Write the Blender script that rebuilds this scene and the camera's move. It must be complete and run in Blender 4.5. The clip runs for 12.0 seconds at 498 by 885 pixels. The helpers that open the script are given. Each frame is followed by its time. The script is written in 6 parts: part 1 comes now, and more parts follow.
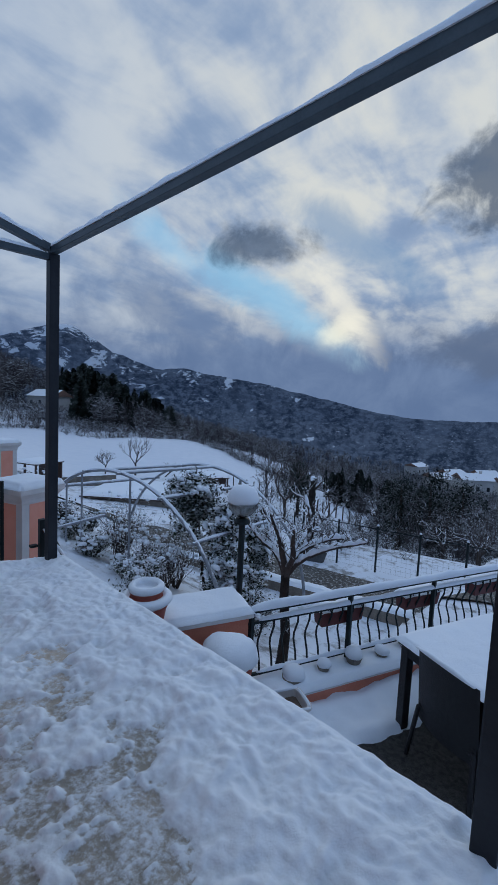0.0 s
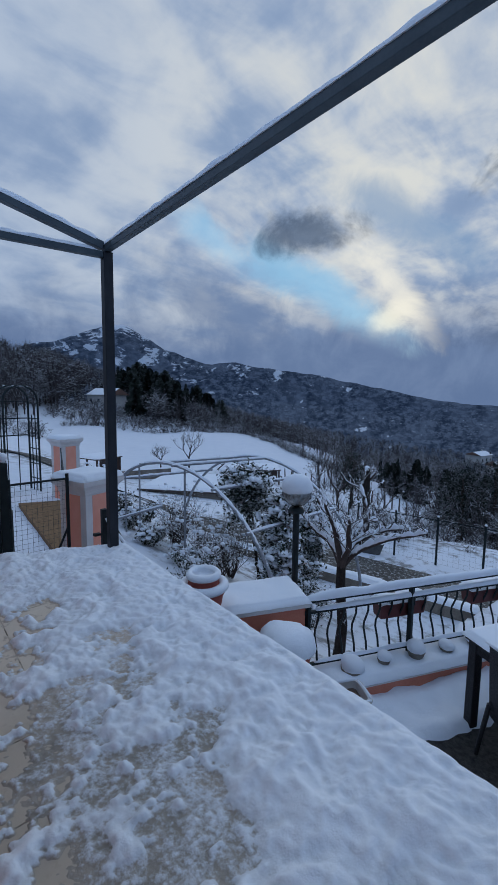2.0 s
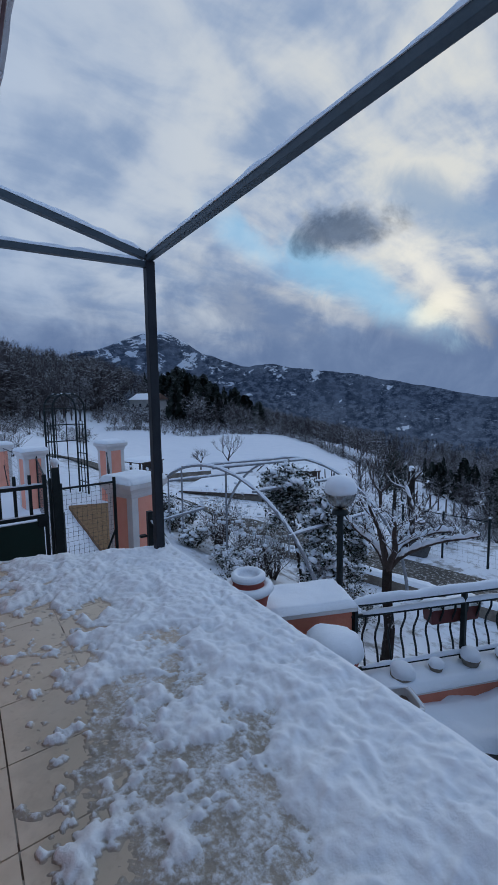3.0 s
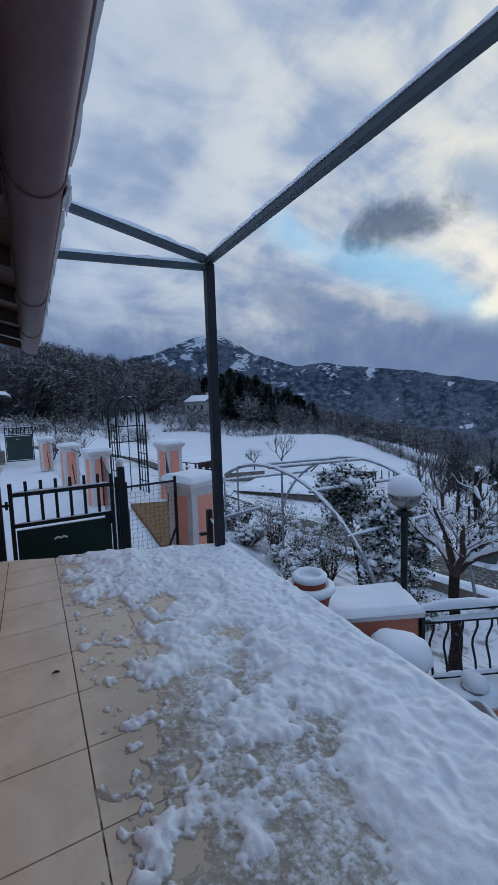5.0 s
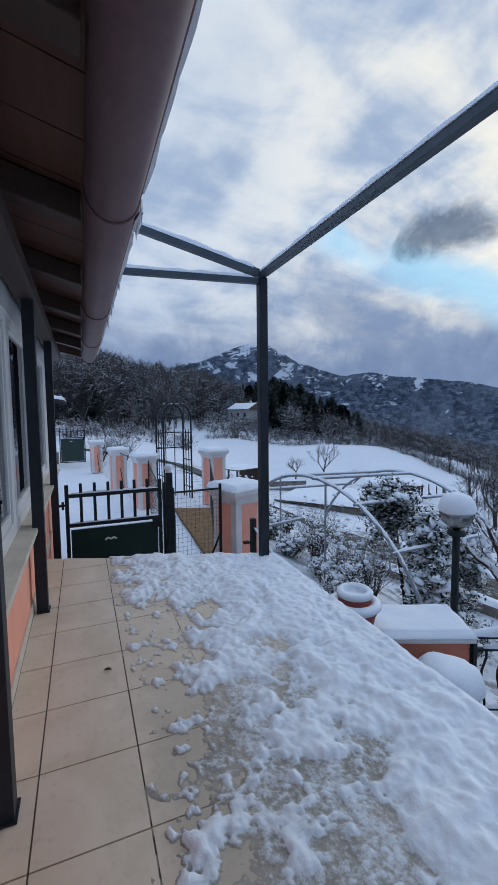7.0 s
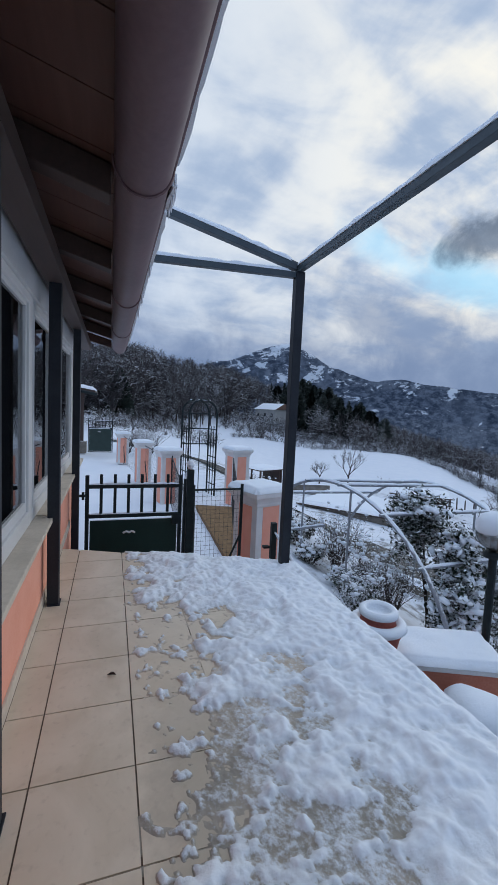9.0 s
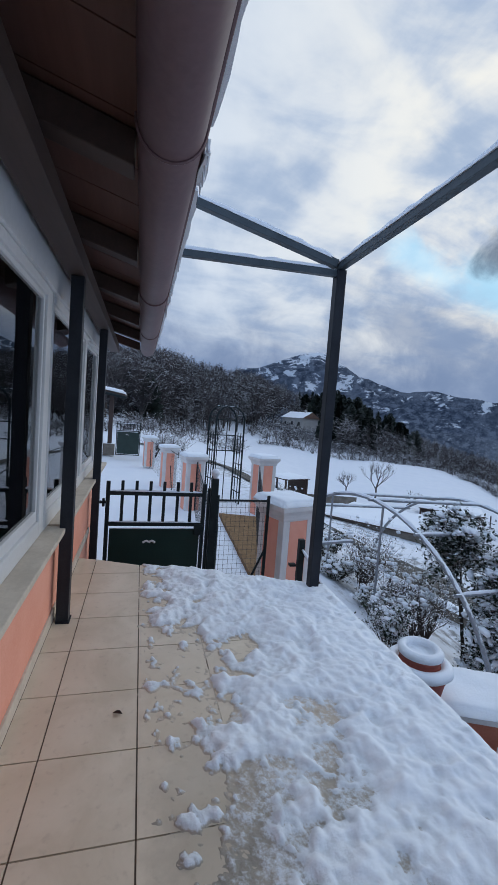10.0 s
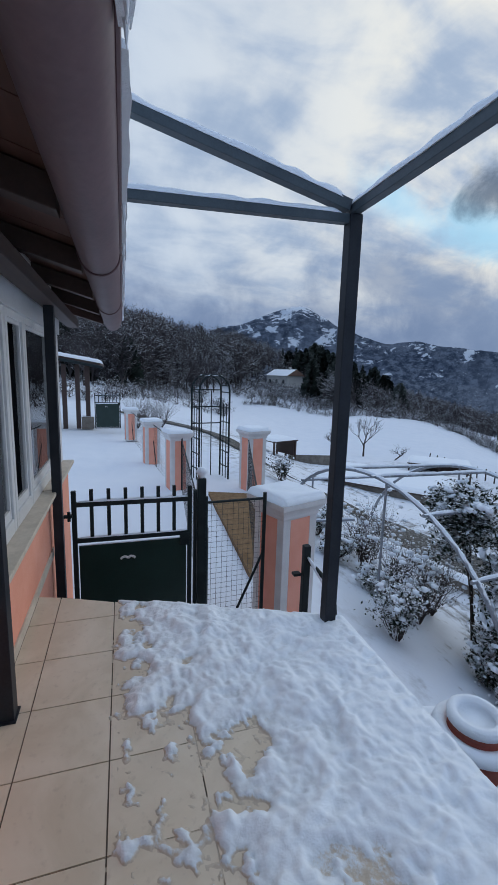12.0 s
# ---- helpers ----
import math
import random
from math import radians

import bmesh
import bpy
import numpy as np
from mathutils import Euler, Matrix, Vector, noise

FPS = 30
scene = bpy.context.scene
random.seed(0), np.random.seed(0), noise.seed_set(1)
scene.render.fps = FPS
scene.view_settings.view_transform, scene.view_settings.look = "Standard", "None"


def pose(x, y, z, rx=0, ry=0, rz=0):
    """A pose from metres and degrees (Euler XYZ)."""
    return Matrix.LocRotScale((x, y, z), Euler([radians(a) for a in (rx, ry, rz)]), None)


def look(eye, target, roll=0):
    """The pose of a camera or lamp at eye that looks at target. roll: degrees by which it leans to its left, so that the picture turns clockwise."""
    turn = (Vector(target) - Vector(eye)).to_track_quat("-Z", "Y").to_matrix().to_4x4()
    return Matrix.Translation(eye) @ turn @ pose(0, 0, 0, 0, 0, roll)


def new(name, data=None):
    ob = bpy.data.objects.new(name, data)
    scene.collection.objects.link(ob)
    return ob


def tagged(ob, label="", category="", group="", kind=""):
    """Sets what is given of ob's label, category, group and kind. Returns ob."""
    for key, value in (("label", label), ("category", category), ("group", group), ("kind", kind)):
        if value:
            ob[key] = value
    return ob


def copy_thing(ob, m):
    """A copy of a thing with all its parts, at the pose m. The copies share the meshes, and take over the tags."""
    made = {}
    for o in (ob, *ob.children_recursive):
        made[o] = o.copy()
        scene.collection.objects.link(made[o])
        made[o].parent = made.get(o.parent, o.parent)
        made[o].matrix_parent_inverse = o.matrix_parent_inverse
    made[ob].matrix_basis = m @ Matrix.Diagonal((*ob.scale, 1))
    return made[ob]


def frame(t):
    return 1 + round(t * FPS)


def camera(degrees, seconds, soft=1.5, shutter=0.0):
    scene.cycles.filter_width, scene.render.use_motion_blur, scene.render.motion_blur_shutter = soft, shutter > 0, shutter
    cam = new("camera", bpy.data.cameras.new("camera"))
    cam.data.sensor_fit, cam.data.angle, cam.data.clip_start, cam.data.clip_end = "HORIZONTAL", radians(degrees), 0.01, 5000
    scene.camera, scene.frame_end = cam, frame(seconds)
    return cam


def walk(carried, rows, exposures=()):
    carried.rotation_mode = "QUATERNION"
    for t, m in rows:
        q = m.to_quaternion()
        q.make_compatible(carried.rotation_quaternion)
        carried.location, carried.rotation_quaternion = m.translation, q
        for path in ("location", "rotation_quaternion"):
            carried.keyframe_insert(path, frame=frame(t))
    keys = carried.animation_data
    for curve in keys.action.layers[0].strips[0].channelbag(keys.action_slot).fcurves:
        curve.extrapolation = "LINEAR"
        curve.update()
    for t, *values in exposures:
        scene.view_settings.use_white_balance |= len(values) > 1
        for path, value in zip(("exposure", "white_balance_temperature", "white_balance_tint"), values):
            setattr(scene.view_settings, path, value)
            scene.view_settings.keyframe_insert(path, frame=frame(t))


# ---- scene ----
cam = camera(61.9, 12.0)
PATH = [
    (0, (0.043, -0.047, 1.375), (-1.309, 1.417, 1.202), 2.8),
    (0.5, (0.032, -0.058, 1.364), (-1.343, 1.383, 1.181), 3.0),
    (1, (0.032, -0.044, 1.36), (-1.392, 1.345, 1.158), 2.1),
    (1.5, (0.021, -0.043, 1.353), (-1.444, 1.301, 1.138), 1.4),
    (2, (0.012, -0.036, 1.338), (-1.504, 1.25, 1.121), 0.8),
    (2.5, (0.005, -0.048, 1.337), (-1.564, 1.173, 1.122), 0.0),
    (3, (-0.007, -0.058, 1.341), (-1.637, 1.082, 1.131), -0.8),
    (3.5, (-0.029, -0.078, 1.346), (-1.711, 0.986, 1.141), -1.3),
    (5.5, (-0.044, -0.105, 1.33), (-1.827, 0.78, 1.132), -1.7),
    (6, (-0.047, -0.115, 1.333), (-1.853, 0.723, 1.147), -1.3),
    (6.5, (-0.035, -0.148, 1.354), (-1.865, 0.64, 1.185), -0.9),
    (7, (-0.036, -0.161, 1.357), (-1.885, 0.583, 1.198), -0.6),
    (9, (-0.187, -0.111, 1.348), (-2.078, 0.52, 1.187), 2.7),
    (9.5, (-0.246, -0.1, 1.361), (-2.153, 0.481, 1.209), 3.5),
    (10, (-0.445, -0.06, 1.349), (-2.375, 0.45, 1.215), 4.4),
    (10.5, (-0.704, 0.028, 1.415), (-2.636, 0.518, 1.25), 3.0),
    (11, (-0.861, 0.093, 1.49), (-2.785, 0.561, 1.211), -0.0),
    (11.5, (-0.993, 0.091, 1.556), (-2.901, 0.583, 1.215), 0.2),
    (12, (-1.19, 0.081, 1.592), (-3.077, 0.659, 1.268), 1.7),
]
EXPOSURES = [(0, 0.06, 5600, 5), (2.5, 0.09, 5640, 6), (5.5, 0.27, 5810, 6), (7, 0.52, 6030, 6), (9.5, 0.64, 6260, 6), (12, 0.52, 6220, 5)]
walk(cam, [(t, look(eye, target, roll)) for t, eye, target, roll in PATH], EXPOSURES)

# ---- node helpers ----
class Net:
    """A short way to write node trees."""
    def __init__(self, tree):
        self.t = tree
        tree.nodes.clear()

    def put(self, sock, v):
        if isinstance(v, bpy.types.NodeSocket):
            self.t.links.new(v, sock)
        elif v is not None:
            if sock.type == "RGBA" and not isinstance(v, (int, float)) and len(v) == 3:
                v = (*v, 1)
            sock.default_value = v

    def m(self, op, a, b=None, c=None, clamp=False):
        n = self.t.nodes.new("ShaderNodeMath")
        n.operation, n.use_clamp = op, clamp
        for i, v in enumerate((a, b, c)):
            self.put(n.inputs[i], v)
        return n.outputs[0]

    def v(self, op, a, b=None):
        n = self.t.nodes.new("ShaderNodeVectorMath")
        n.operation = op
        self.put(n.inputs[0], a)
        self.put(n.inputs[1], b)
        return n.outputs[1] if op in ("DOT_PRODUCT", "LENGTH") else n.outputs[0]

    def mix(self, f, a, b, blend="MIX"):
        n = self.t.nodes.new("ShaderNodeMix")
        n.data_type, n.blend_type = "RGBA", blend
        self.put(n.inputs[0], f)
        self.put(n.inputs[6], a)
        self.put(n.inputs[7], b)
        return n.outputs[2]

    def noise(self, vec, scale, detail=4.0, rough=0.55, warp=0.0):
        n = self.t.nodes.new("ShaderNodeTexNoise")
        self.put(n.inputs["Vector"], vec)
        n.inputs["Scale"].default_value, n.inputs["Detail"].default_value = scale, detail
        n.inputs["Roughness"].default_value, n.inputs["Distortion"].default_value = rough, warp
        return n.outputs["Fac"]

    def step(self, x, lo, hi, a=0.0, b=1.0):
        n = self.t.nodes.new("ShaderNodeMapRange")
        n.interpolation_type = "SMOOTHSTEP"
        for i, v in enumerate((x, lo, hi, a, b)):
            self.put(n.inputs[i], v)
        return n.outputs[0]

    def scaled(self, vec, s):
        n = self.t.nodes.new("ShaderNodeMapping")
        self.put(n.inputs[0], vec)
        n.inputs["Scale"].default_value = s
        return n.outputs[0]

    def xyz(self, vec):
        n = self.t.nodes.new("ShaderNodeSeparateXYZ")
        self.put(n.inputs[0], vec)
        return n.outputs

    def bump(self, height, strength, dist):
        n = self.t.nodes.new("ShaderNodeBump")
        n.inputs["Strength"].default_value, n.inputs["Distance"].default_value = strength, dist
        self.put(n.inputs["Height"], height)
        return n.outputs[0]


# ---- world: a heavy winter sky with a rift of blue and a glow behind the clouds ----
def way(az, el):
    """Direction with az degrees from -x towards +y and el degrees up."""
    a, e = radians(az), radians(el)
    return Vector((-math.cos(a) * math.cos(e), math.sin(a) * math.cos(e), math.sin(e)))


SUN_AZ, SUN_EL = 63.0, 8.0
world = bpy.data.worlds.new("sky")
scene.world = world
world.use_nodes = True
W = Net(world.node_tree)
co = W.t.nodes.new("ShaderNodeTexCoord").outputs["Generated"]
dx, dy, dz = W.xyz(co)[:3]
zz = W.m("ADD", W.m("MAXIMUM", dz, 0.0), 0.28)
flat = W.t.nodes.new("ShaderNodeCombineXYZ")
W.put(flat.inputs[0], W.m("DIVIDE", dx, zz))
W.put(flat.inputs[1], W.m("DIVIDE", dy, zz))
plane = flat.outputs[0]
n_big = W.noise(plane, 0.8, 4, 0.5, 0.7)
n_mid = W.noise(W.scaled(plane, (1.0, 1.35, 1.0)), 2.3, 7, 0.53, 0.35)
n_soft = W.noise(W.scaled(plane, (1.5, 0.8, 1.0)), 4.0, 7, 0.54, 0.3)
n_fine = W.noise(co, 10.0, 7, 0.62, 0.4)


def patch(az, el, wa, we, roll=0.0, soft=0.6, rag=0.7):
    """0 to 1 inside a ragged ellipse of sky, wa by we degrees."""
    c = way(az, el)
    right = Vector((math.sin(radians(az)), math.cos(radians(az)), 0))
    up = right.cross(c) * (1 if right.cross(c).z > 0 else -1)
    r = radians(roll)
    e1, e2 = right * math.cos(r) + up * math.sin(r), up * math.cos(r) - right * math.sin(r)
    u = W.m("DIVIDE", W.v("DOT_PRODUCT", co, tuple(e1)), math.sin(radians(wa)))
    v = W.m("DIVIDE", W.v("DOT_PRODUCT", co, tuple(e2)), math.sin(radians(we)))
    front = W.m("GREATER_THAN", W.v("DOT_PRODUCT", co, tuple(c)), 0.3)
    d = W.m("SQRT", W.m("ADD", W.m("MULTIPLY", u, u), W.m("MULTIPLY", v, v)))
    d = W.m("ADD", d, W.m("MULTIPLY", W.m("SUBTRACT", n_fine, 0.5), rag * 2))
    return W.m("MULTIPLY", W.step(d, 1.0 + soft, 1.0 - soft), front)


deep, mid, pale, cream, slate = (0.130, 0.172, 0.275), (0.245, 0.30, 0.41), (0.43, 0.47, 0.55), (0.72, 0.655, 0.56), (0.085, 0.108, 0.152)
col = W.mix(W.step(W.m("ADD", W.m("MULTIPLY", n_mid, 0.6), W.m("MULTIPLY", n_soft, 0.4)), 0.32, 0.64), mid, pale)
low = W.m("ADD", dz, W.m("MULTIPLY", W.m("SUBTRACT", n_fine, 0.5), 0.14))
low = W.m("ADD", low, W.m("MULTIPLY", W.m("SUBTRACT", n_big, 0.5), 0.16))
col = W.mix(W.step(low, 0.30, 0.09), col, W.mix(W.step(n_fine, 0.30, 0.8), deep, (0.185, 0.23, 0.335)))
near = W.m("POWER", W.m("MAXIMUM", W.v("DOT_PRODUCT", co, tuple(way(63, 25))), 0.0), 4.5)
lit = W.m("MULTIPLY", near, W.step(W.m("ADD", W.m("MULTIPLY", n_soft, 0.5), W.m("MULTIPLY", n_mid, 0.5)), 0.40, 0.60))
col = W.mix(W.m("MULTIPLY", lit, W.step(low, 0.10, 0.26)), col, cream)
col = W.mix(W.m("MULTIPLY", patch(60, 21, 9.5, 2.0, -32, 0.7, 1.1), 0.7), col, (0.21, 0.30, 0.43))
col = W.mix(W.m("MULTIPLY", patch(38, 11, 11.0, 3.6, -25, 0.7, 1.1), 0.65), col, (0.15, 0.195, 0.30))
col = W.mix(W.m("MULTIPLY", patch(48.5, 14.4, 9.5, 2.1, -30, 0.8, 1.2), 0.85), col, (0.33, 0.55, 0.70))
col = W.mix(W.m("MULTIPLY", patch(36.5, 19.0, 6.0, 1.6, -35, 0.8, 1.2), 0.6), col, (0.33, 0.53, 0.68))
col = W.mix(W.m("MULTIPLY", patch(58.6, 10.4, 2.4, 1.3, 35, 0.9, 1.6), 0.8), col, (1.0, 0.86, 0.62))
col = W.mix(W.m("MULTIPLY", patch(57.5, 15.0, 6.5, 1.6, -50, 0.8, 1.6), 0.65), col, (0.95, 0.82, 0.64))
col = W.mix(W.m("MULTIPLY", patch(47.3, 20.4, 5.4, 2.1, 4, 0.5, 1.3), 0.90), col, W.mix(W.step(n_fine, 0.35, 0.7), slate, (0.15, 0.18, 0.235)))
col = W.mix(W.m("MULTIPLY", patch(76.0, 26.0, 6.0, 4.0, 30, 0.4, 1.5), 0.85), col, slate)
col = W.mix(W.m("MULTIPLY", patch(76.5, 8.5, 8.0, 2.6, 5, 0.5, 1.5), 0.8), col, (0.12, 0.145, 0.21))
fall = W.step(W.v("DOT_PRODUCT", co, tuple(way(56, 20))), -0.3, 0.98)
col = W.mix(1.0, col, W.mix(fall, (0.74, 0.82, 0.95), (0.99, 0.99, 0.99)), "MULTIPLY")
col = W.mix(W.step(dz, 0.68, 0.95), col, W.mix(1.0, col, (1.4, 1.4, 1.4), "MULTIPLY"))
rift = W.m("MULTIPLY", patch(48.5, 14.2, 9.5, 2.0, -30, 0.8, 1.1), 0.25)
cloud = W.t.nodes.new("ShaderNodeBackground")
W.put(cloud.inputs[0], col)
cloud.inputs[1].default_value = 1.0
sky = W.t.nodes.new("ShaderNodeTexSky")
sky.sky_type, sky.sun_disc = "NISHITA", False
sky.dust_density, sky.ozone_density = 0.2, 2.0
sky.sun_elevation = radians(SUN_EL)
sky.sun_rotation = math.atan2(way(SUN_AZ, 0).x, way(SUN_AZ, 0).y)
blue = W.t.nodes.new("ShaderNodeBackground")
W.put(blue.inputs[0], sky.outputs[0])
blue.inputs[1].default_value = 0.09
both = W.t.nodes.new("ShaderNodeMixShader")
W.put(both.inputs[0], rift)
W.put(both.inputs[1], cloud.outputs[0])
W.put(both.inputs[2], blue.outputs[0])
W.put(W.t.nodes.new("ShaderNodeOutputWorld").inputs[0], both.outputs[0])

sun_data = bpy.data.lights.new("sun", "SUN")
sun_data.energy, sun_data.angle, sun_data.color = 0.35, radians(25), (1.0, 0.9, 0.78)
sun = new("sun", sun_data)
sun.matrix_world = look(way(SUN_AZ, SUN_EL) * 60, (0, 0, 0))


# ---- materials ----
SNOW = (0.85, 0.88, 0.92)


def surface(name, make, rough=0.6, metal=0.0, snow=0.0, edge=0.45, spec=0.5):
    """make(net, coords) gives colour, bump socket or None. snow: how much settles on what faces up."""
    mat = bpy.data.materials.new(name)
    mat.use_nodes = True
    n = Net(mat.node_tree)
    coords = n.t.nodes.new("ShaderNodeTexCoord").outputs["Object"]
    colour, normal = make(n, coords)
    b = n.t.nodes.new("ShaderNodeBsdfPrincipled")
    b.inputs["Metallic"].default_value = metal
    b.inputs["Specular IOR Level"].default_value = spec
    r = rough
    if snow:
        g = n.t.nodes.new("ShaderNodeNewGeometry")
        up = n.xyz(g.outputs["Normal"])[2]
        lay = n.step(n.m("ADD", up, n.m("MULTIPLY", n.m("SUBTRACT", n.noise(g.outputs["Position"], 14.0, 3), 0.5), 1.1)),
                     edge - 0.12, edge + 0.12, 0.0, snow)
        colour = n.mix(lay, colour, SNOW)
        r = n.m("MAXIMUM", lay, rough)
        if metal:
            n.put(b.inputs["Metallic"], n.m("MULTIPLY", n.m("SUBTRACT", 1.0, lay), metal))
    n.put(b.inputs["Base Color"], colour)
    n.put(b.inputs["Roughness"], r)
    if normal is not None:
        n.put(b.inputs["Normal"], normal)
    n.put(n.t.nodes.new("ShaderNodeOutputMaterial").inputs[0], b.outputs[0])
    return mat


def plain(a, b, scale=6.0, fine=60.0, bump=0.15, dist=0.004):
    """Two shades mixed by a coarse and a fine noise."""
    def make(n, c):
        k = n.m("ADD", n.m("MULTIPLY", n.noise(c, scale, 4), 0.65), n.m("MULTIPLY", n.noise(c, fine, 3), 0.35))
        return n.mix(n.step(k, 0.32, 0.68), a, b), n.bump(n.noise(c, fine * 1.6, 3), bump, dist)
    return make


def snow_make(n, c):
    k = n.noise(c, 5.0, 5)
    h = n.m("ADD", n.noise(c, 34.0, 6, 0.68), n.m("MULTIPLY", n.noise(c, 170.0, 3), 0.25))
    return n.mix(k, (0.80, 0.86, 0.94), (0.88, 0.92, 0.97)), n.bump(h, 0.42, 0.014)


def trodden_make(n, c):
    """Snow that turns to grey, grainy slush over the tiles where it is only millimetres thick."""
    x, y, z = n.xyz(n.t.nodes.new("ShaderNodeNewGeometry").outputs["Position"])
    colour, normal = snow_make(n, c)
    grain = n.m("SUBTRACT", n.noise(c, 75.0, 4, 0.7), 0.5)
    thin = n.step(n.m("ADD", z, n.m("MULTIPLY", grain, 0.018)), 0.0105, 0.0020)
    veil = n.step(n.m("ADD", z, n.m("MULTIPLY", n.m("SUBTRACT", n.noise(c, 22.0, 5, 0.65), 0.5), 0.055)), 0.030, 0.004, 0.0, 0.34)
    colour = n.mix(veil, colour, (0.42, 0.435, 0.45))
    wet = n.mix(n.step(n.noise(c, 6.0, 4), 0.35, 0.65), (0.26, 0.23, 0.18), (0.36, 0.31, 0.245))
    wet = n.mix(n.step(x, -2.2, -1.5), (0.56, 0.46, 0.345), wet)
    return n.mix(n.m("MULTIPLY", thin, 0.9), colour, wet), normal


def tile_make(n, c):
    rnd = n.t.nodes.new("ShaderNodeObjectInfo").outputs["Random"]
    g = n.t.nodes.new("ShaderNodeNewGeometry").outputs["Position"]
    a = n.noise(g, 3.2, 6, 0.6, 0.8)
    b = n.noise(g, 28.0, 4)
    base = n.mix(n.step(a, 0.3, 0.7), (0.62, 0.525, 0.40), (0.74, 0.645, 0.52))
    base = n.mix(n.m("MULTIPLY", rnd, 0.35), base, (0.66, 0.555, 0.43))
    base = n.mix(n.m("MULTIPLY", n.step(n.noise(g, 1.7, 5), 0.55, 0.75), 0.35), base, (0.47, 0.38, 0.295))
    wet = n.m("ADD", n.xyz(g)[1], n.m("MULTIPLY", n.m("SUBTRACT", n.noise(g, 5.0, 5, 0.6), 0.5), 0.5))
    base = n.mix(n.m("MULTIPLY", n.m("MULTIPLY", n.step(wet, -0.02, 0.16), n.step(n.xyz(g)[0], -2.3, -1.6)), 0.55), base, (0.36, 0.305, 0.23))
    return n.mix(n.m("MULTIPLY", n.step(b, 0.55, 0.75), 0.18), base, (0.24, 0.17, 0.12)), n.bump(b, 0.08, 0.002)


def wood_make(dark, light):
    def make(n, c):
        s = n.noise(n.scaled(c, (2.0, 30.0, 30.0)), 1.0, 5, 0.6, 0.4)
        return n.mix(s, dark, light), n.bump(s, 0.2, 0.003)
    return make


def leaf_make(a, b):
    def make(n, c):
        rnd = n.t.nodes.new("ShaderNodeNewGeometry").outputs["Random Per Island"]
        return n.mix(rnd, a, b), None
    return make


snow_mat = surface("snow", snow_make, 0.62, spec=0.3)
trodden_mat = surface("trodden_snow", trodden_make, 0.6, spec=0.3)
tile_mat = surface("floor_tile", tile_make, 0.42)
grout_mat = surface("grout", plain((0.10, 0.07, 0.05), (0.16, 0.12, 0.09)), 0.9)
orange_mat = surface("orange_plaster", plain((0.84, 0.37, 0.26), (0.90, 0.44, 0.325), 4, 90, 0.35, 0.004), 0.9, spec=0.2)
brick_orange = surface("deep_orange_plaster", plain((0.58, 0.21, 0.135), (0.68, 0.28, 0.19), 4, 60, 0.3, 0.004), 0.9, spec=0.2)
trim_mat = surface("pale_plaster", plain((0.66, 0.65, 0.64), (0.77, 0.755, 0.74), 5, 80, 0.3, 0.003), 0.85)
white_frame = surface("white_frame", plain((0.66, 0.67, 0.68), (0.74, 0.75, 0.76), 3, 50, 0.05), 0.35)
sill_mat = surface("travertine", plain((0.56, 0.49, 0.40), (0.70, 0.62, 0.52), 7, 45, 0.25, 0.003), 0.55)
iron_mat = surface("dark_green_iron", plain((0.010, 0.016, 0.018), (0.020, 0.030, 0.032), 9, 120, 0.1, 0.001), 0.5, spec=0.22)
panel_mat = surface("dark_green_sheet", plain((0.010, 0.030, 0.026), (0.016, 0.042, 0.036), 4, 70, 0.1, 0.001), 0.35)
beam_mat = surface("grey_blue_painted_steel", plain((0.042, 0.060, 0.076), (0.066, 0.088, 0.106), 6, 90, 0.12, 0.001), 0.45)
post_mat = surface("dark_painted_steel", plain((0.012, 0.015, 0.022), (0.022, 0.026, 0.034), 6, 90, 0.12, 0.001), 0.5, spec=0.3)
gutter_mat = surface("brown_gutter_metal", plain((0.13, 0.078, 0.085), (0.17, 0.105, 0.112), 3, 40, 0.08, 0.001), 0.5, 0.0, spec=0.35)
rafter_mat = surface("dark_stained_wood", wood_make((0.035, 0.022, 0.018), (0.085, 0.05, 0.04)), 0.6)
board_mat = surface("red_brown_boards", wood_make((0.085, 0.036, 0.027), (0.150, 0.068, 0.050)), 0.6)
pipe_mat = surface("galvanised_pipe", plain((0.22, 0.24, 0.27), (0.34, 0.36, 0.39), 8, 60, 0.1, 0.001), 0.5, 0.5, snow=1.0, edge=0.55)
snowy_bark = surface("snow_caked_bark", plain((0.035, 0.028, 0.025), (0.075, 0.058, 0.05), 12, 60, 0.5, 0.01), 0.95, snow=1.0, edge=0.16)
dark_bark = surface("dark_wet_bark", plain((0.018, 0.015, 0.014), (0.042, 0.035, 0.031), 14, 70, 0.7, 0.012), 0.9, snow=1.0, edge=0.3, spec=0.15)
bark_mat = surface("bark", plain((0.040, 0.032, 0.028), (0.085, 0.066, 0.055), 12, 60, 0.5, 0.01), 0.95, snow=1.0, edge=0.42, spec=0.15)
twig_mat = surface("thin_twigs", plain((0.045, 0.036, 0.033), (0.085, 0.068, 0.063), 3, 20, 0.0), 0.95, snow=0.8, edge=0.62)
leaf_mat = surface("evergreen_leaves", leaf_make((0.010, 0.018, 0.012), (0.030, 0.044, 0.026)), 0.65, snow=1.0, edge=0.86, spec=0.2)
dryleaf_mat = surface("dry_leaves", leaf_make((0.07, 0.055, 0.035), (0.13, 0.10, 0.06)), 0.8, snow=1.0, edge=0.35)
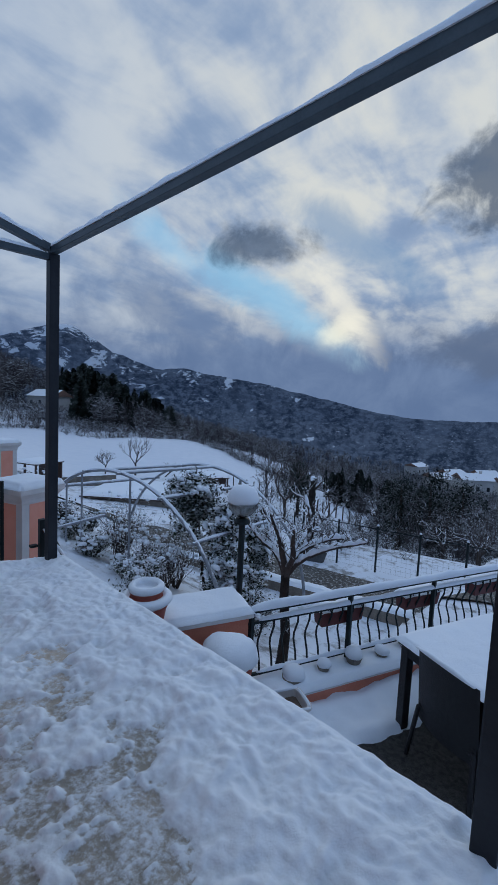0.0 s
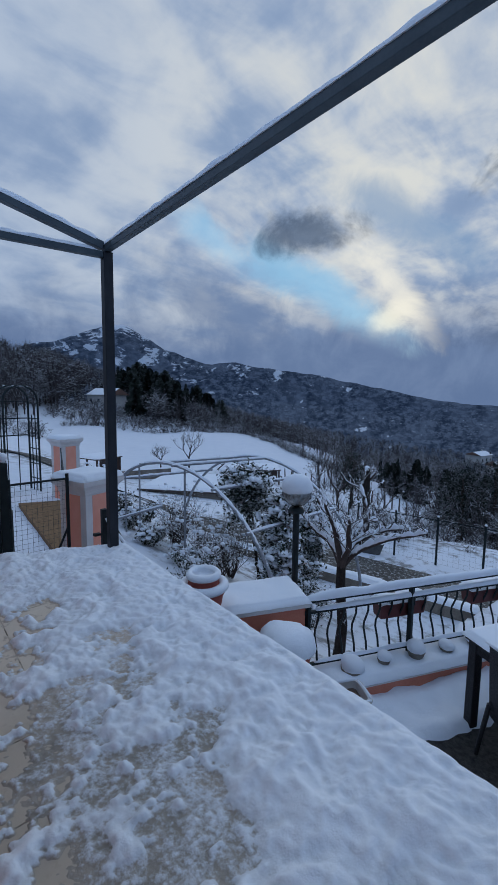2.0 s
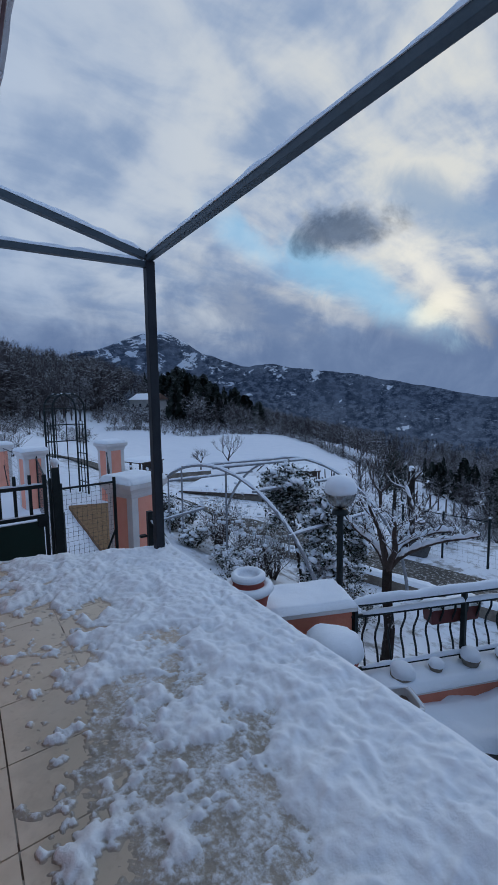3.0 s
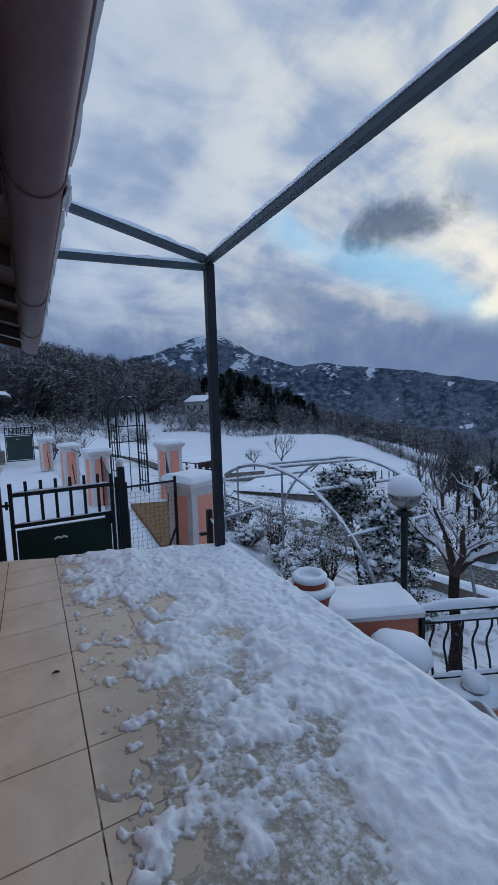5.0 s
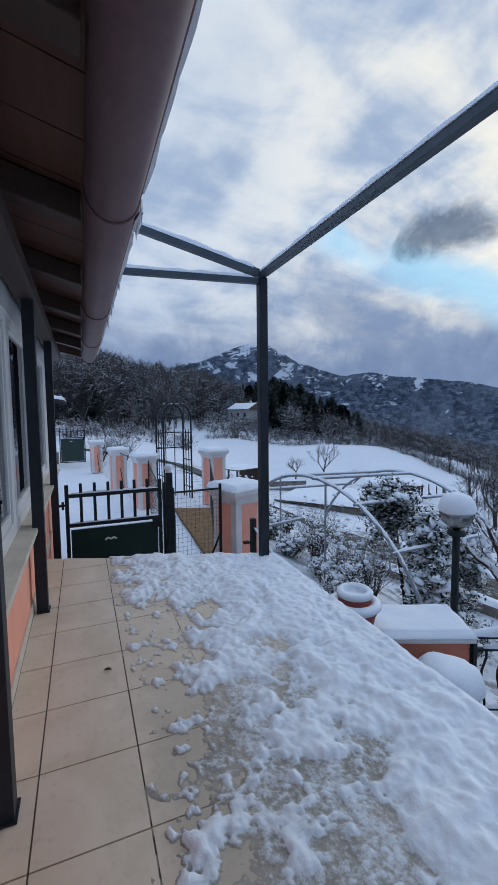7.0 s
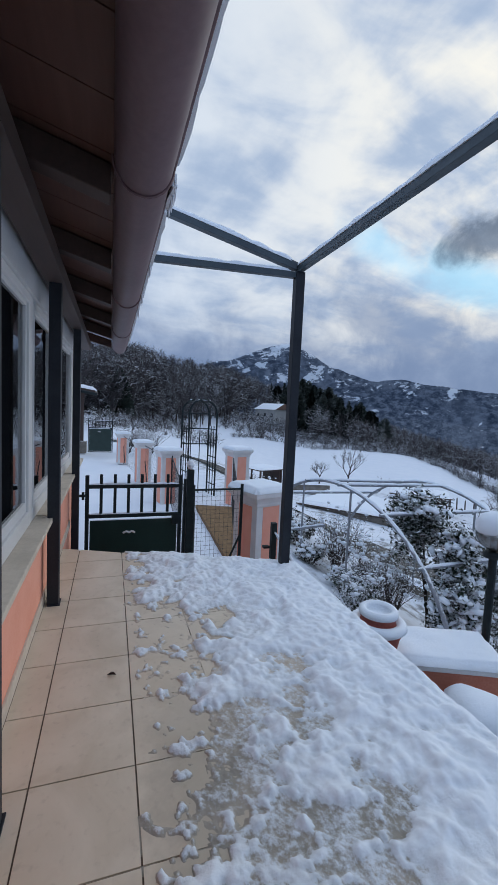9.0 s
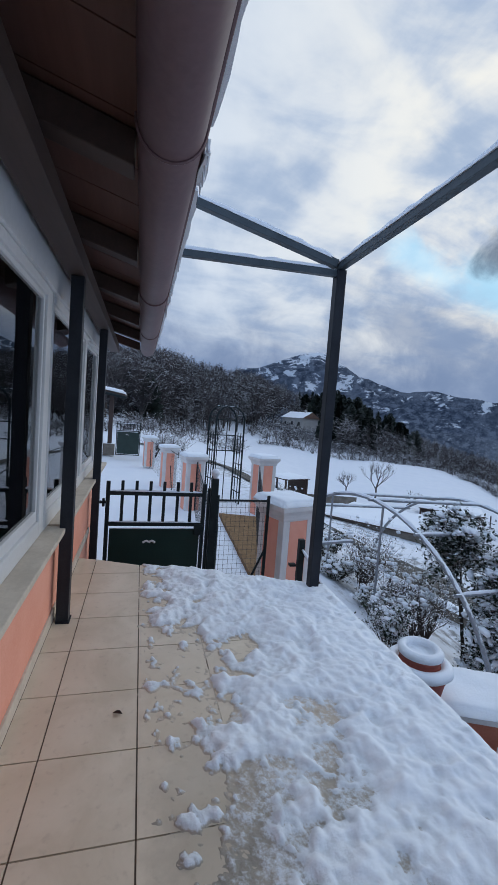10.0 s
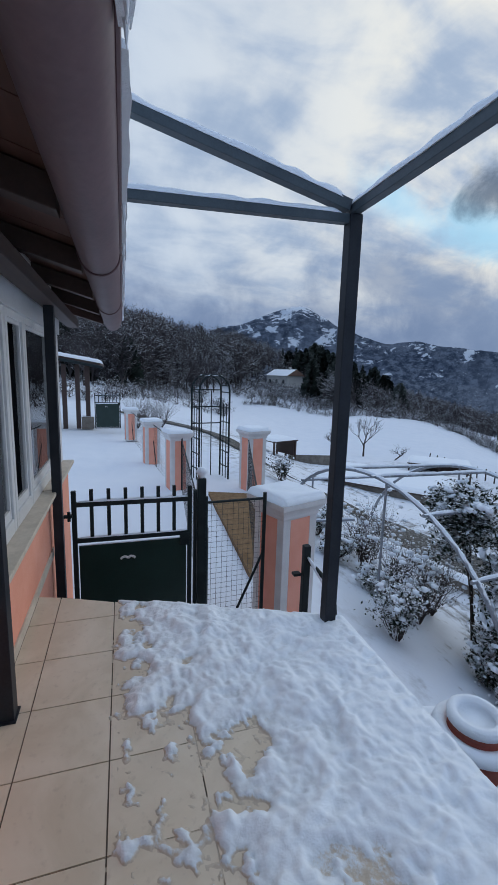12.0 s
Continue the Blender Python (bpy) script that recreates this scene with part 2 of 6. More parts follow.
wood_haze = surface("distant_twigs", plain((0.055, 0.050, 0.052), (0.125, 0.112, 0.112), 0.10, 1.0, 0.0), 0.95, snow=0.38, edge=0.55, spec=0.1)
brush_mat = surface("snowy_brush", plain((0.055, 0.050, 0.052), (0.11, 0.10, 0.10), 0.5, 3, 0.0), 0.95, snow=0.75, edge=0.5, spec=0.1)
needle_mat = surface("conifer_needles", leaf_make((0.011, 0.017, 0.014), (0.030, 0.038, 0.030)), 0.9, snow=0.14, edge=0.85, spec=0.1)
terra_mat = surface("terracotta", plain((0.26, 0.06, 0.045), (0.36, 0.10, 0.07), 6, 60, 0.2, 0.002), 0.75)
dark_red = surface("dark_red_plastic", plain((0.075, 0.018, 0.018), (0.12, 0.03, 0.028), 6, 60, 0.1, 0.001), 0.6)
wicker_mat = surface("black_wicker", plain((0.006, 0.006, 0.008), (0.016, 0.015, 0.017), 40, 160, 0.8, 0.004), 0.45)
asphalt_mat = surface("wet_asphalt", plain((0.040, 0.040, 0.040), (0.105, 0.100, 0.090), 1.1, 22, 0.4, 0.006), 0.75, snow=0.45, edge=1.12, spec=0.2)
stone_mat = surface("rough_stone", plain((0.14, 0.12, 0.10), (0.27, 0.24, 0.20), 3, 25, 0.6, 0.02), 0.9, snow=1.0, edge=0.6)
dark_stone = surface("grey_stone", plain((0.06, 0.062, 0.065), (0.12, 0.12, 0.12), 5, 40, 0.6, 0.01), 0.9, snow=1.0, edge=0.7)
earth_mat = surface("brown_wall", plain((0.16, 0.095, 0.045), (0.27, 0.17, 0.085), 8, 50, 0.6, 0.01), 0.95)
gravel_mat = surface("dark_gravel", plain((0.016, 0.016, 0.016), (0.075, 0.07, 0.062), 25, 90, 0.9, 0.02), 0.85)
wire_mat = surface("fence_wire", plain((0.05, 0.055, 0.06), (0.10, 0.105, 0.11)), 0.5, 0.6)
ice_mat = surface("ice", plain((0.75, 0.8, 0.85), (0.85, 0.88, 0.92)), 0.15)
bulb_mat = surface("milky_globe", plain((0.62, 0.62, 0.62), (0.72, 0.72, 0.72)), 0.25)
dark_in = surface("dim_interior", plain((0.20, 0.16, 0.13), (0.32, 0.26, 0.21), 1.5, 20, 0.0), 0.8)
curtain_mat = surface("brown_shutter_wood", wood_make((0.10, 0.045, 0.03), (0.18, 0.085, 0.055)), 0.6)
wall_far = surface("pale_render", plain((0.50, 0.49, 0.47), (0.62, 0.60, 0.57), 0.5, 5, 0.1), 0.9)
roof_far = surface("snowy_roof", plain((0.16, 0.10, 0.08), (0.24, 0.15, 0.11), 1, 8, 0.2), 0.9, snow=1.0, edge=0.3)
glass_dark = surface("far_pane", plain((0.02, 0.022, 0.026), (0.04, 0.042, 0.046)), 0.1)

glass_mat = bpy.data.materials.new("window_glass")
glass_mat.use_nodes = True
G = Net(glass_mat.node_tree)
fres = G.t.nodes.new("ShaderNodeFresnel")
fres.inputs[0].default_value = 2.5
clear, gloss = G.t.nodes.new("ShaderNodeBsdfTransparent"), G.t.nodes.new("ShaderNodeBsdfGlossy")
clear.inputs[0].default_value = (0.80, 0.84, 0.86, 1)
gloss.inputs["Roughness"].default_value = 0.01
mixg = G.t.nodes.new("ShaderNodeMixShader")
G.put(mixg.inputs[0], fres.outputs[0])
G.put(mixg.inputs[1], clear.outputs[0])
G.put(mixg.inputs[2], gloss.outputs[0])
G.put(G.t.nodes.new("ShaderNodeOutputMaterial").inputs[0], mixg.outputs[0])


def ground_make(n, c):
    p = n.t.nodes.new("ShaderNodeNewGeometry").outputs["Position"]
    x, y, z = n.xyz(p)[:3]
    r = n.m("SQRT", n.m("ADD", n.m("MULTIPLY", x, x), n.m("MULTIPLY", y, y)))
    snow = n.mix(n.noise(p, 0.8, 5), (0.70, 0.75, 0.83), (0.82, 0.85, 0.90))
    grassy = n.m("ADD", n.m("MULTIPLY", n.noise(p, 2.6, 6, 0.68), 0.6), n.m("MULTIPLY", n.noise(p, 0.35, 4, 0.6), 0.4))
    tufts = n.m("MULTIPLY", n.step(grassy, 0.50, 0.62), n.m("MULTIPLY", n.step(r, 48.0, 30.0), n.m("MULTIPLY", n.step(y, 2.2, 5.0), 0.75)))
    snow = n.mix(tufts, snow, (0.13, 0.115, 0.09))
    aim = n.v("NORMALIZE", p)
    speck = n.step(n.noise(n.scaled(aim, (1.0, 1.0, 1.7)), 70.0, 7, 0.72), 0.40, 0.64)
    # Distance haze is mixed into the woods colours: bluish, lighter than near forest.
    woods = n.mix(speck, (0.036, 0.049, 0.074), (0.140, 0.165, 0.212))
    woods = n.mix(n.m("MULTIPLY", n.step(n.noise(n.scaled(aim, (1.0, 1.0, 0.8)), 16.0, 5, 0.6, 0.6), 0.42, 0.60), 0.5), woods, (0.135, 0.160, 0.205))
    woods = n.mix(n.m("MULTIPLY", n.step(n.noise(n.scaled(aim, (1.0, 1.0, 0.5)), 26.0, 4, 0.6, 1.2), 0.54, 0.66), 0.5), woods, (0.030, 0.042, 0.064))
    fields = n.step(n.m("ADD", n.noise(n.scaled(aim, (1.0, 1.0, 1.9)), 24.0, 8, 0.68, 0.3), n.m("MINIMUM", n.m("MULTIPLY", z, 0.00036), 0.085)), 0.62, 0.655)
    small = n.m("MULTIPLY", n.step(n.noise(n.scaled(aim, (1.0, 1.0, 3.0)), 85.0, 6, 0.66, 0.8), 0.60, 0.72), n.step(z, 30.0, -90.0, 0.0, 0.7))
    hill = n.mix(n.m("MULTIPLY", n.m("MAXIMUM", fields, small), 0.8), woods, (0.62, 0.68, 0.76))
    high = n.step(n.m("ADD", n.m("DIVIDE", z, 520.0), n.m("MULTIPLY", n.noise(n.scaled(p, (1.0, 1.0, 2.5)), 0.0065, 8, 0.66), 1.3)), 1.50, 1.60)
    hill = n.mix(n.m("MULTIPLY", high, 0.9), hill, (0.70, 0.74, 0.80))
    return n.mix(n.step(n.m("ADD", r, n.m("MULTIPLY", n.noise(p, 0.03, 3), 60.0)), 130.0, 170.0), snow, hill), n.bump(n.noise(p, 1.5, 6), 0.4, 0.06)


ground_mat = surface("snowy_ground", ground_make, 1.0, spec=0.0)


# ---- mesh helpers ----
def finish(name, bm, mat, smooth=False):
    me = bpy.data.meshes.new(name)
    bm.normal_update()
    bm.to_mesh(me)
    bm.free()
    if smooth:
        me.polygons.foreach_set("use_smooth", [True] * len(me.polygons))
    me.materials.append(mat)
    return new(name, me)


def part(name, bm, mat, parent=None, label="", smooth=False):
    """One mesh object under a thing or a part."""
    ob = finish(name, bm, mat, smooth)
    if parent:
        ob.parent = parent
    return tagged(ob, label)


def thing(name, label, category, m=None, group="", kind=""):
    """An Empty at a thing's base."""
    ob = tagged(new(name), label, category, group, kind)
    ob.matrix_world = m if m else Matrix()
    return ob


def box(bm, lo, hi, bevel=0.0, m=None):
    r = bmesh.ops.create_cube(bm, size=1.0)
    c, s = [(a + b) / 2 for a, b in zip(lo, hi)], [b - a for a, b in zip(lo, hi)]
    vs = r["verts"]
    bmesh.ops.transform(bm, matrix=Matrix.Translation(c) @ Matrix.Diagonal((*s, 1)), verts=vs)
    if bevel:
        es = list({e for v in vs for e in v.link_edges})
        vs = bmesh.ops.bevel(bm, geom=es, offset=bevel, segments=2, affect="EDGES", profile=0.6)["verts"] or vs
        vs = list({v for v in vs})
    if m:
        if bevel:
            seen, todo = set(vs), list(vs)
            while todo:
                for e in todo.pop().link_edges:
                    for v in e.verts:
                        if v not in seen:
                            seen.add(v)
                            todo.append(v)
            vs = list(seen)
        bmesh.ops.transform(bm, matrix=m, verts=vs)
    return bm


def boxed(lo, hi, bevel=0.0, m=None):
    return box(bmesh.new(), lo, hi, bevel, m)


def tube(bm, pts, rad, sides=8, cap=True):
    """A tube along points; rad: one radius or one for each point."""
    pts = [Vector(p) for p in pts]
    rads = rad if isinstance(rad, (list, tuple)) else [rad] * len(pts)
    rings, ref = [], None
    for i, p in enumerate(pts):
        d = (pts[min(i + 1, len(pts) - 1)] - pts[max(i - 1, 0)]).normalized()
        if ref is None:
            ref = d.orthogonal().normalized()
        ref = (ref - d * ref.dot(d))
        ref = ref.normalized() if ref.length > 1e-6 else d.orthogonal().normalized()
        side = d.cross(ref)
        rings.append([bm.verts.new(p + (ref * math.cos(2 * math.pi * k / sides) + side * math.sin(2 * math.pi * k / sides)) * rads[i])
                      for k in range(sides)])
    for a, b in zip(rings, rings[1:]):
        for k in range(sides):
            bm.faces.new((a[k], a[(k + 1) % sides], b[(k + 1) % sides], b[k]))
    if cap and sides > 2:
        bm.faces.new(rings[0][::-1])
        bm.faces.new(rings[-1])
    return bm


def tubed(pts, rad, sides=8):
    return tube(bmesh.new(), pts, rad, sides)


def lathe(profile, sides=28, m=None):
    """A turned body from (radius, height) pairs."""
    bm = bmesh.new()
    rings = [[bm.verts.new((r * math.cos(2 * math.pi * k / sides), r * math.sin(2 * math.pi * k / sides), z)) for k in range(sides)]
             for r, z in profile]
    for a, b in zip(rings, rings[1:]):
        for k in range(sides):
            bm.faces.new((a[k], a[(k + 1) % sides], b[(k + 1) % sides], b[k]))
    for ring, rev in ((rings[0], True), (rings[-1], False)):
        if profile[0 if rev else -1][0] > 1e-4:
            bm.faces.new(ring[::-1] if rev else ring)
    bmesh.ops.remove_doubles(bm, verts=bm.verts, dist=1e-5)
    if m:
        bmesh.ops.transform(bm, matrix=m, verts=bm.verts)
    return bm


def fbm(x, y, z=0.0, octaves=4):
    return noise.fractal((x, y, z), 1.0, 2.0, octaves)


def snow_slab(lo, hi, thick, m=None, over=0.012, cell=0.03, seed=0.0, rough=0.25):
    """A rounded, uneven layer of snow on a rectangle lo..hi (x, y) at height z."""
    (x0, y0, z), (x1, y1) = lo, hi
    x0, y0, x1, y1 = x0 - over, y0 - over, x1 + over, y1 + over
    nx, ny = max(4, int((x1 - x0) / cell)), max(4, int((y1 - y0) / cell))
    nx, ny = min(nx, 120), min(ny, 120)
    bm = bmesh.new()
    grid = []
    for i in range(nx + 1):
        row = []
        for j in range(ny + 1):
            x, y = x0 + (x1 - x0) * i / nx, y0 + (y1 - y0) * j / ny
            e = min(i / nx * (x1 - x0), (1 - i / nx) * (x1 - x0), j / ny * (y1 - y0), (1 - j / ny) * (y1 - y0))
            k = min(1.0, e / (thick * 0.9))
            h = thick * math.sqrt(max(0.0, 1 - (1 - k) ** 2)) * (1 + rough * fbm(x * 6 + seed, y * 6, seed)) + 0.004 * fbm(x * 30, y * 30, seed)
            wob = 0.006 * fbm(x * 12 + seed, y * 12, 3.0)
            row.append(bm.verts.new((x + wob, y + wob, z - 0.006 + max(0.0, h))))
        grid.append(row)
    for i in range(nx):
        for j in range(ny):
            bm.faces.new((grid[i][j], grid[i + 1][j], grid[i + 1][j + 1], grid[i][j + 1]))
    rim = [e for e in bm.edges if e.is_boundary]
    low = bmesh.ops.extrude_edge_only(bm, edges=rim)["geom"]
    for v in low:
        if isinstance(v, bmesh.types.BMVert):
            v.co.z = z - 0.004
    bmesh.ops.recalc_face_normals(bm, faces=bm.faces)
    if m:
        bmesh.ops.transform(bm, matrix=m, verts=bm.verts)
    return bm


def snow_strip(a, b, width, thick, seg=0.05, seed=0.0, lumpy=0.3):
    """A half-round ridge of snow lying along a bar from a to b."""
    a, b = Vector(a), Vector(b)
    d = b - a
    n = max(3, int(d.length / seg))
    side = Vector((-d.y, d.x, 0)).normalized()
    bm, rings = bmesh.new(), []
    for i in range(n + 1):
        p = a + d * i / n
        k = max(0.15, 1 + lumpy * fbm(p.x * 7 + seed, p.y * 7, p.z * 7, 2))
        end = min(1.0, math.sqrt((min(i, n - i) + 0.25) / 3.0))
        rings.append([bm.verts.new(p + side * (math.cos(math.pi * q / 6) * width / 2 * (1 - lumpy * 0.27 + lumpy * 0.27 * k) * (0.4 + 0.6 * end)) +
                                   Vector((0, 0, math.sin(math.pi * q / 6) * thick * k * end))) for q in range(7)])
    for r, s in zip(rings, rings[1:]):
        for q in range(6):
            bm.faces.new((r[q], s[q], s[q + 1], r[q + 1]))
        bm.faces.new([bm.verts.new(v.co) for v in (r[0], r[6], s[6], s[0])])
    bm.faces.new(rings[0])
    bm.faces.new(rings[-1][::-1])
    bmesh.ops.recalc_face_normals(bm, faces=bm.faces)
    return bm


# ---- the lie of the land: height over the plan ----
AZ = [-40, -14, 0, 12, 23, 30, 34, 40, 46, 57, 68, 82, 120]
RAD = [24, 50, 92, 160, 280, 900, 2500, 3300, 4600]
ELEV = np.array([
    [-6, -3, 0, 3, 5, 5, 4, 5, 3], [-6, -3, 0, 3, 5, 5, 4, 5, 3], [-6.6, -4.2, -1.8, 2.4, 5.2, 5.0, 4, 5, 3],
    [-7.4, -6.0, -3.9, 1.2, 4.2, 4.2, 2.6, 5.6, 4], [-12, -9.2, -5.0, -0.9, 1.6, 1.2, 2.4, 8.3, 6], [-13, -9.4, -5.0, -2.4, -0.4, -0.4, 0.9, 5.7, 4],
    [-13.4, -9.5, -5.0, -3.6, -1.6, -1.0, 0.2, 4.4, 3.4], [-14, -9.6, -5.2, -4.6, -2.9, -1.8, -0.4, 4.4, 3.4], [-15, -10.4, -6.1, -5.6, -4.5, -2.2, -0.8, 3.4, 2.8],
    [-17, -11, -9.3, -7.6, -6, -3.5, -1.9, 1.5, 1], [-18, -13.5, -10.5, -8.6, -7, -4.5, -2.7, -0.8, -0.5],
    [-18, -14, -11, -9, -7, -4.5, -2.7, -1.2, -0.5], [-18, -14, -11, -9, -7, -4.5, -2.7, -1.5, -0.8]])


def spread(az):
    """Elevations along one bearing, smoothly between the bearings given."""
    az = min(max(az, -40), 120)
    i = max(k for k in range(len(AZ) - 1) if AZ[k] <= az)
    t = (az - AZ[i]) / (AZ[i + 1] - AZ[i])
    p0, p1, p2, p3 = (ELEV[max(0, min(len(AZ) - 1, i + k))] for k in (-1, 0, 1, 2))
    return p1 + 0.5 * t * (p2 - p0 + t * (2 * p0 - 5 * p1 + 4 * p2 - p3 + t * (3 * (p1 - p2) + p3 - p0)))


def near_ground(x, y):
    """The yard, the lower terrace and the sloping garden down to the road."""
    line = 1.75 + 0.27 * (-x - 5.0) if x < -4.2 else 1.95 + 0.0 * x
    d = y - line
    if x > -2.6:
        d = (x * -0.92 + y * 0.39) - (2.15 * 0.92 + 2.58 * 0.39) - 0.02
        d = d if y > 2.2 else -1
        if d > 0:
            return -1.9 - 0.16 * min(d, 7)
    z = -1.21 if d < 0 else -1.25 - 0.42 * min(d, 4.15)
    if d > 4.3:
        z = -3.06 - 0.02 * (d - 4.3)
    return z


def land(x, y):
    r = math.hypot(x, y)
    az = math.degrees(math.atan2(y, -x))
    if az > 150:
        az = -40
    if r < 1e-3:
        return -1.21
    row = spread(az)
    row = row.copy()
    row[7] += 0.65 * max(0.0, 1 - abs(az - 23.3) / 4.0) ** 1.2
    zs = [1.36 + q * math.tan(radians(e)) for q, e in zip(RAD, row)]
    u = math.log(max(r, RAD[0]))
    z = float(np.interp(u, [math.log(q) for q in RAD], zs)) if r >= RAD[0] else zs[0]
    if r > 250:
        k = min(1, (r - 250) / 1500)
        flank = math.exp(-((r - 2850) / 330) ** 2)
        z += r * (0.010 * k + 0.035 * flank) * (0.24 - abs(fbm(x / 520 + 5, y / 520, 0.4, 6))) * (0.35 + max(0, row[7]) / 8)
        z += r * 0.003 * k * fbm(x / 160, y / 160, 2.2)
    elif r > 20:
        z += 0.3 * fbm(x / 9, y / 9) * min(1, (r - 20) / 20)
    k = min(1.0, max(0.0, (r - 13.5) / 10.5))
    k = k * k * (3 - 2 * k)
    return near_ground(x, y) * (1 - k) + z * k + 0.03 * fbm(x * 1.3, y * 1.3) * (1 if r > 3 else 0.2)


def build_ground():
    bm = bmesh.new()
    azs = list(np.arange(-22, 92.01, 0.4)) + list(np.arange(96, 338, 6.0))
    rads = list(np.arange(0.8, 16, 0.22)) + list(np.geomspace(16, 2300, 105)) + list(np.linspace(2340, 3500, 50)) + [3700, 4000, 4350, 4700]
    centre = bm.verts.new((0, 0, -1.21))
    rings = []
    for r in rads:
        ring = []
        for a in azs:
            x, y = -r * math.cos(radians(a)), r * math.sin(radians(a))
            ring.append(bm.verts.new((x, y, land(x, y))))
        rings.append(ring)
    n = len(azs)
    for k in range(n):
        bm.faces.new((centre, rings[0][(k + 1) % n], rings[0][k]))
    for a, b in zip(rings, rings[1:]):
        for k in range(n):
            bm.faces.new((a[k], a[(k + 1) % n], b[(k + 1) % n], b[k]))
    bmesh.ops.recalc_face_normals(bm, faces=bm.faces)
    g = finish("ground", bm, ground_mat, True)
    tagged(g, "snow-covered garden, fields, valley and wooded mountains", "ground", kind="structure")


build_ground()


# ---- terrace ----
EDGE, WALL = 1.43, -0.52            # the terrace's outer edge, the house wall's face
TILE, END_A, END_B = 0.36, (-4.22, -0.52), (-3.42, 1.43)


def end_x(y):
    return END_A[0] + (END_B[0] - END_A[0]) * (y - END_A[1]) / (END_B[1] - END_A[1])


def prism(outline, z0, z1):
    bm = bmesh.new()
    lo = [bm.verts.new((x, y, z0)) for x, y in outline]
    hi = [bm.verts.new((x, y, z1)) for x, y in outline]
    bm.faces.new(lo[::-1])
    bm.faces.new(hi)
    for i in range(len(lo)):
        j = (i + 1) % len(lo)
        bm.faces.new((lo[i], lo[j], hi[j], hi[i]))
    bmesh.ops.recalc_face_normals(bm, faces=bm.faces)
    return bm


floor = part("floor", prism([(3.36, -0.52), (3.36, EDGE - 0.02), (END_B[0] + 0.02, EDGE - 0.02), (END_A[0] + 0.02, END_A[1])], -1.4, -0.006), grout_mat)
tagged(floor, "raised terrace with square beige tiles, partly under snow", "floor", kind="structure")


def build_tiles():
    shared = None
    for i in range(-13, 16):
        for j in range(-2, 5):
            x, y = -2.4 + TILE * i, TILE * j
            y0, y1 = max(y, WALL + 0.01), min(y + TILE, EDGE)
            if y1 - y0 < 0.03 or x + TILE < min(end_x(y0), end_x(y1)):
                continue
            whole = y0 == y and y1 == y + TILE and x > max(end_x(y0), end_x(y1))
            if whole and shared:
                ob = new("tile", shared)
                ob.parent = floor
            else:
                out = [(0.003, y0 - y + 0.003), (TILE - 0.003, y0 - y + 0.003), (TILE - 0.003, y1 - y - 0.003), (0.003, y1 - y - 0.003)]
                if not whole and x < max(end_x(y0), end_x(y1)):
                    a, b = end_x(y0) - x, end_x(y1) - x
                    if b > TILE - 0.01:
                        continue
                    out = [(max(a, 0.003), out[0][1]), out[1], out[2], (max(b, 0.003), out[2][1])]
                ob = part("tile", prism(out, -0.012, 0.0), tile_mat, floor)
                if whole:
                    shared = ob.data
            ob.location = (x, y, 0.0)


def crisp(x, y, z=0.0, octaves=4):
    return noise.fractal((x, y, z), 0.35, 2.1, octaves)


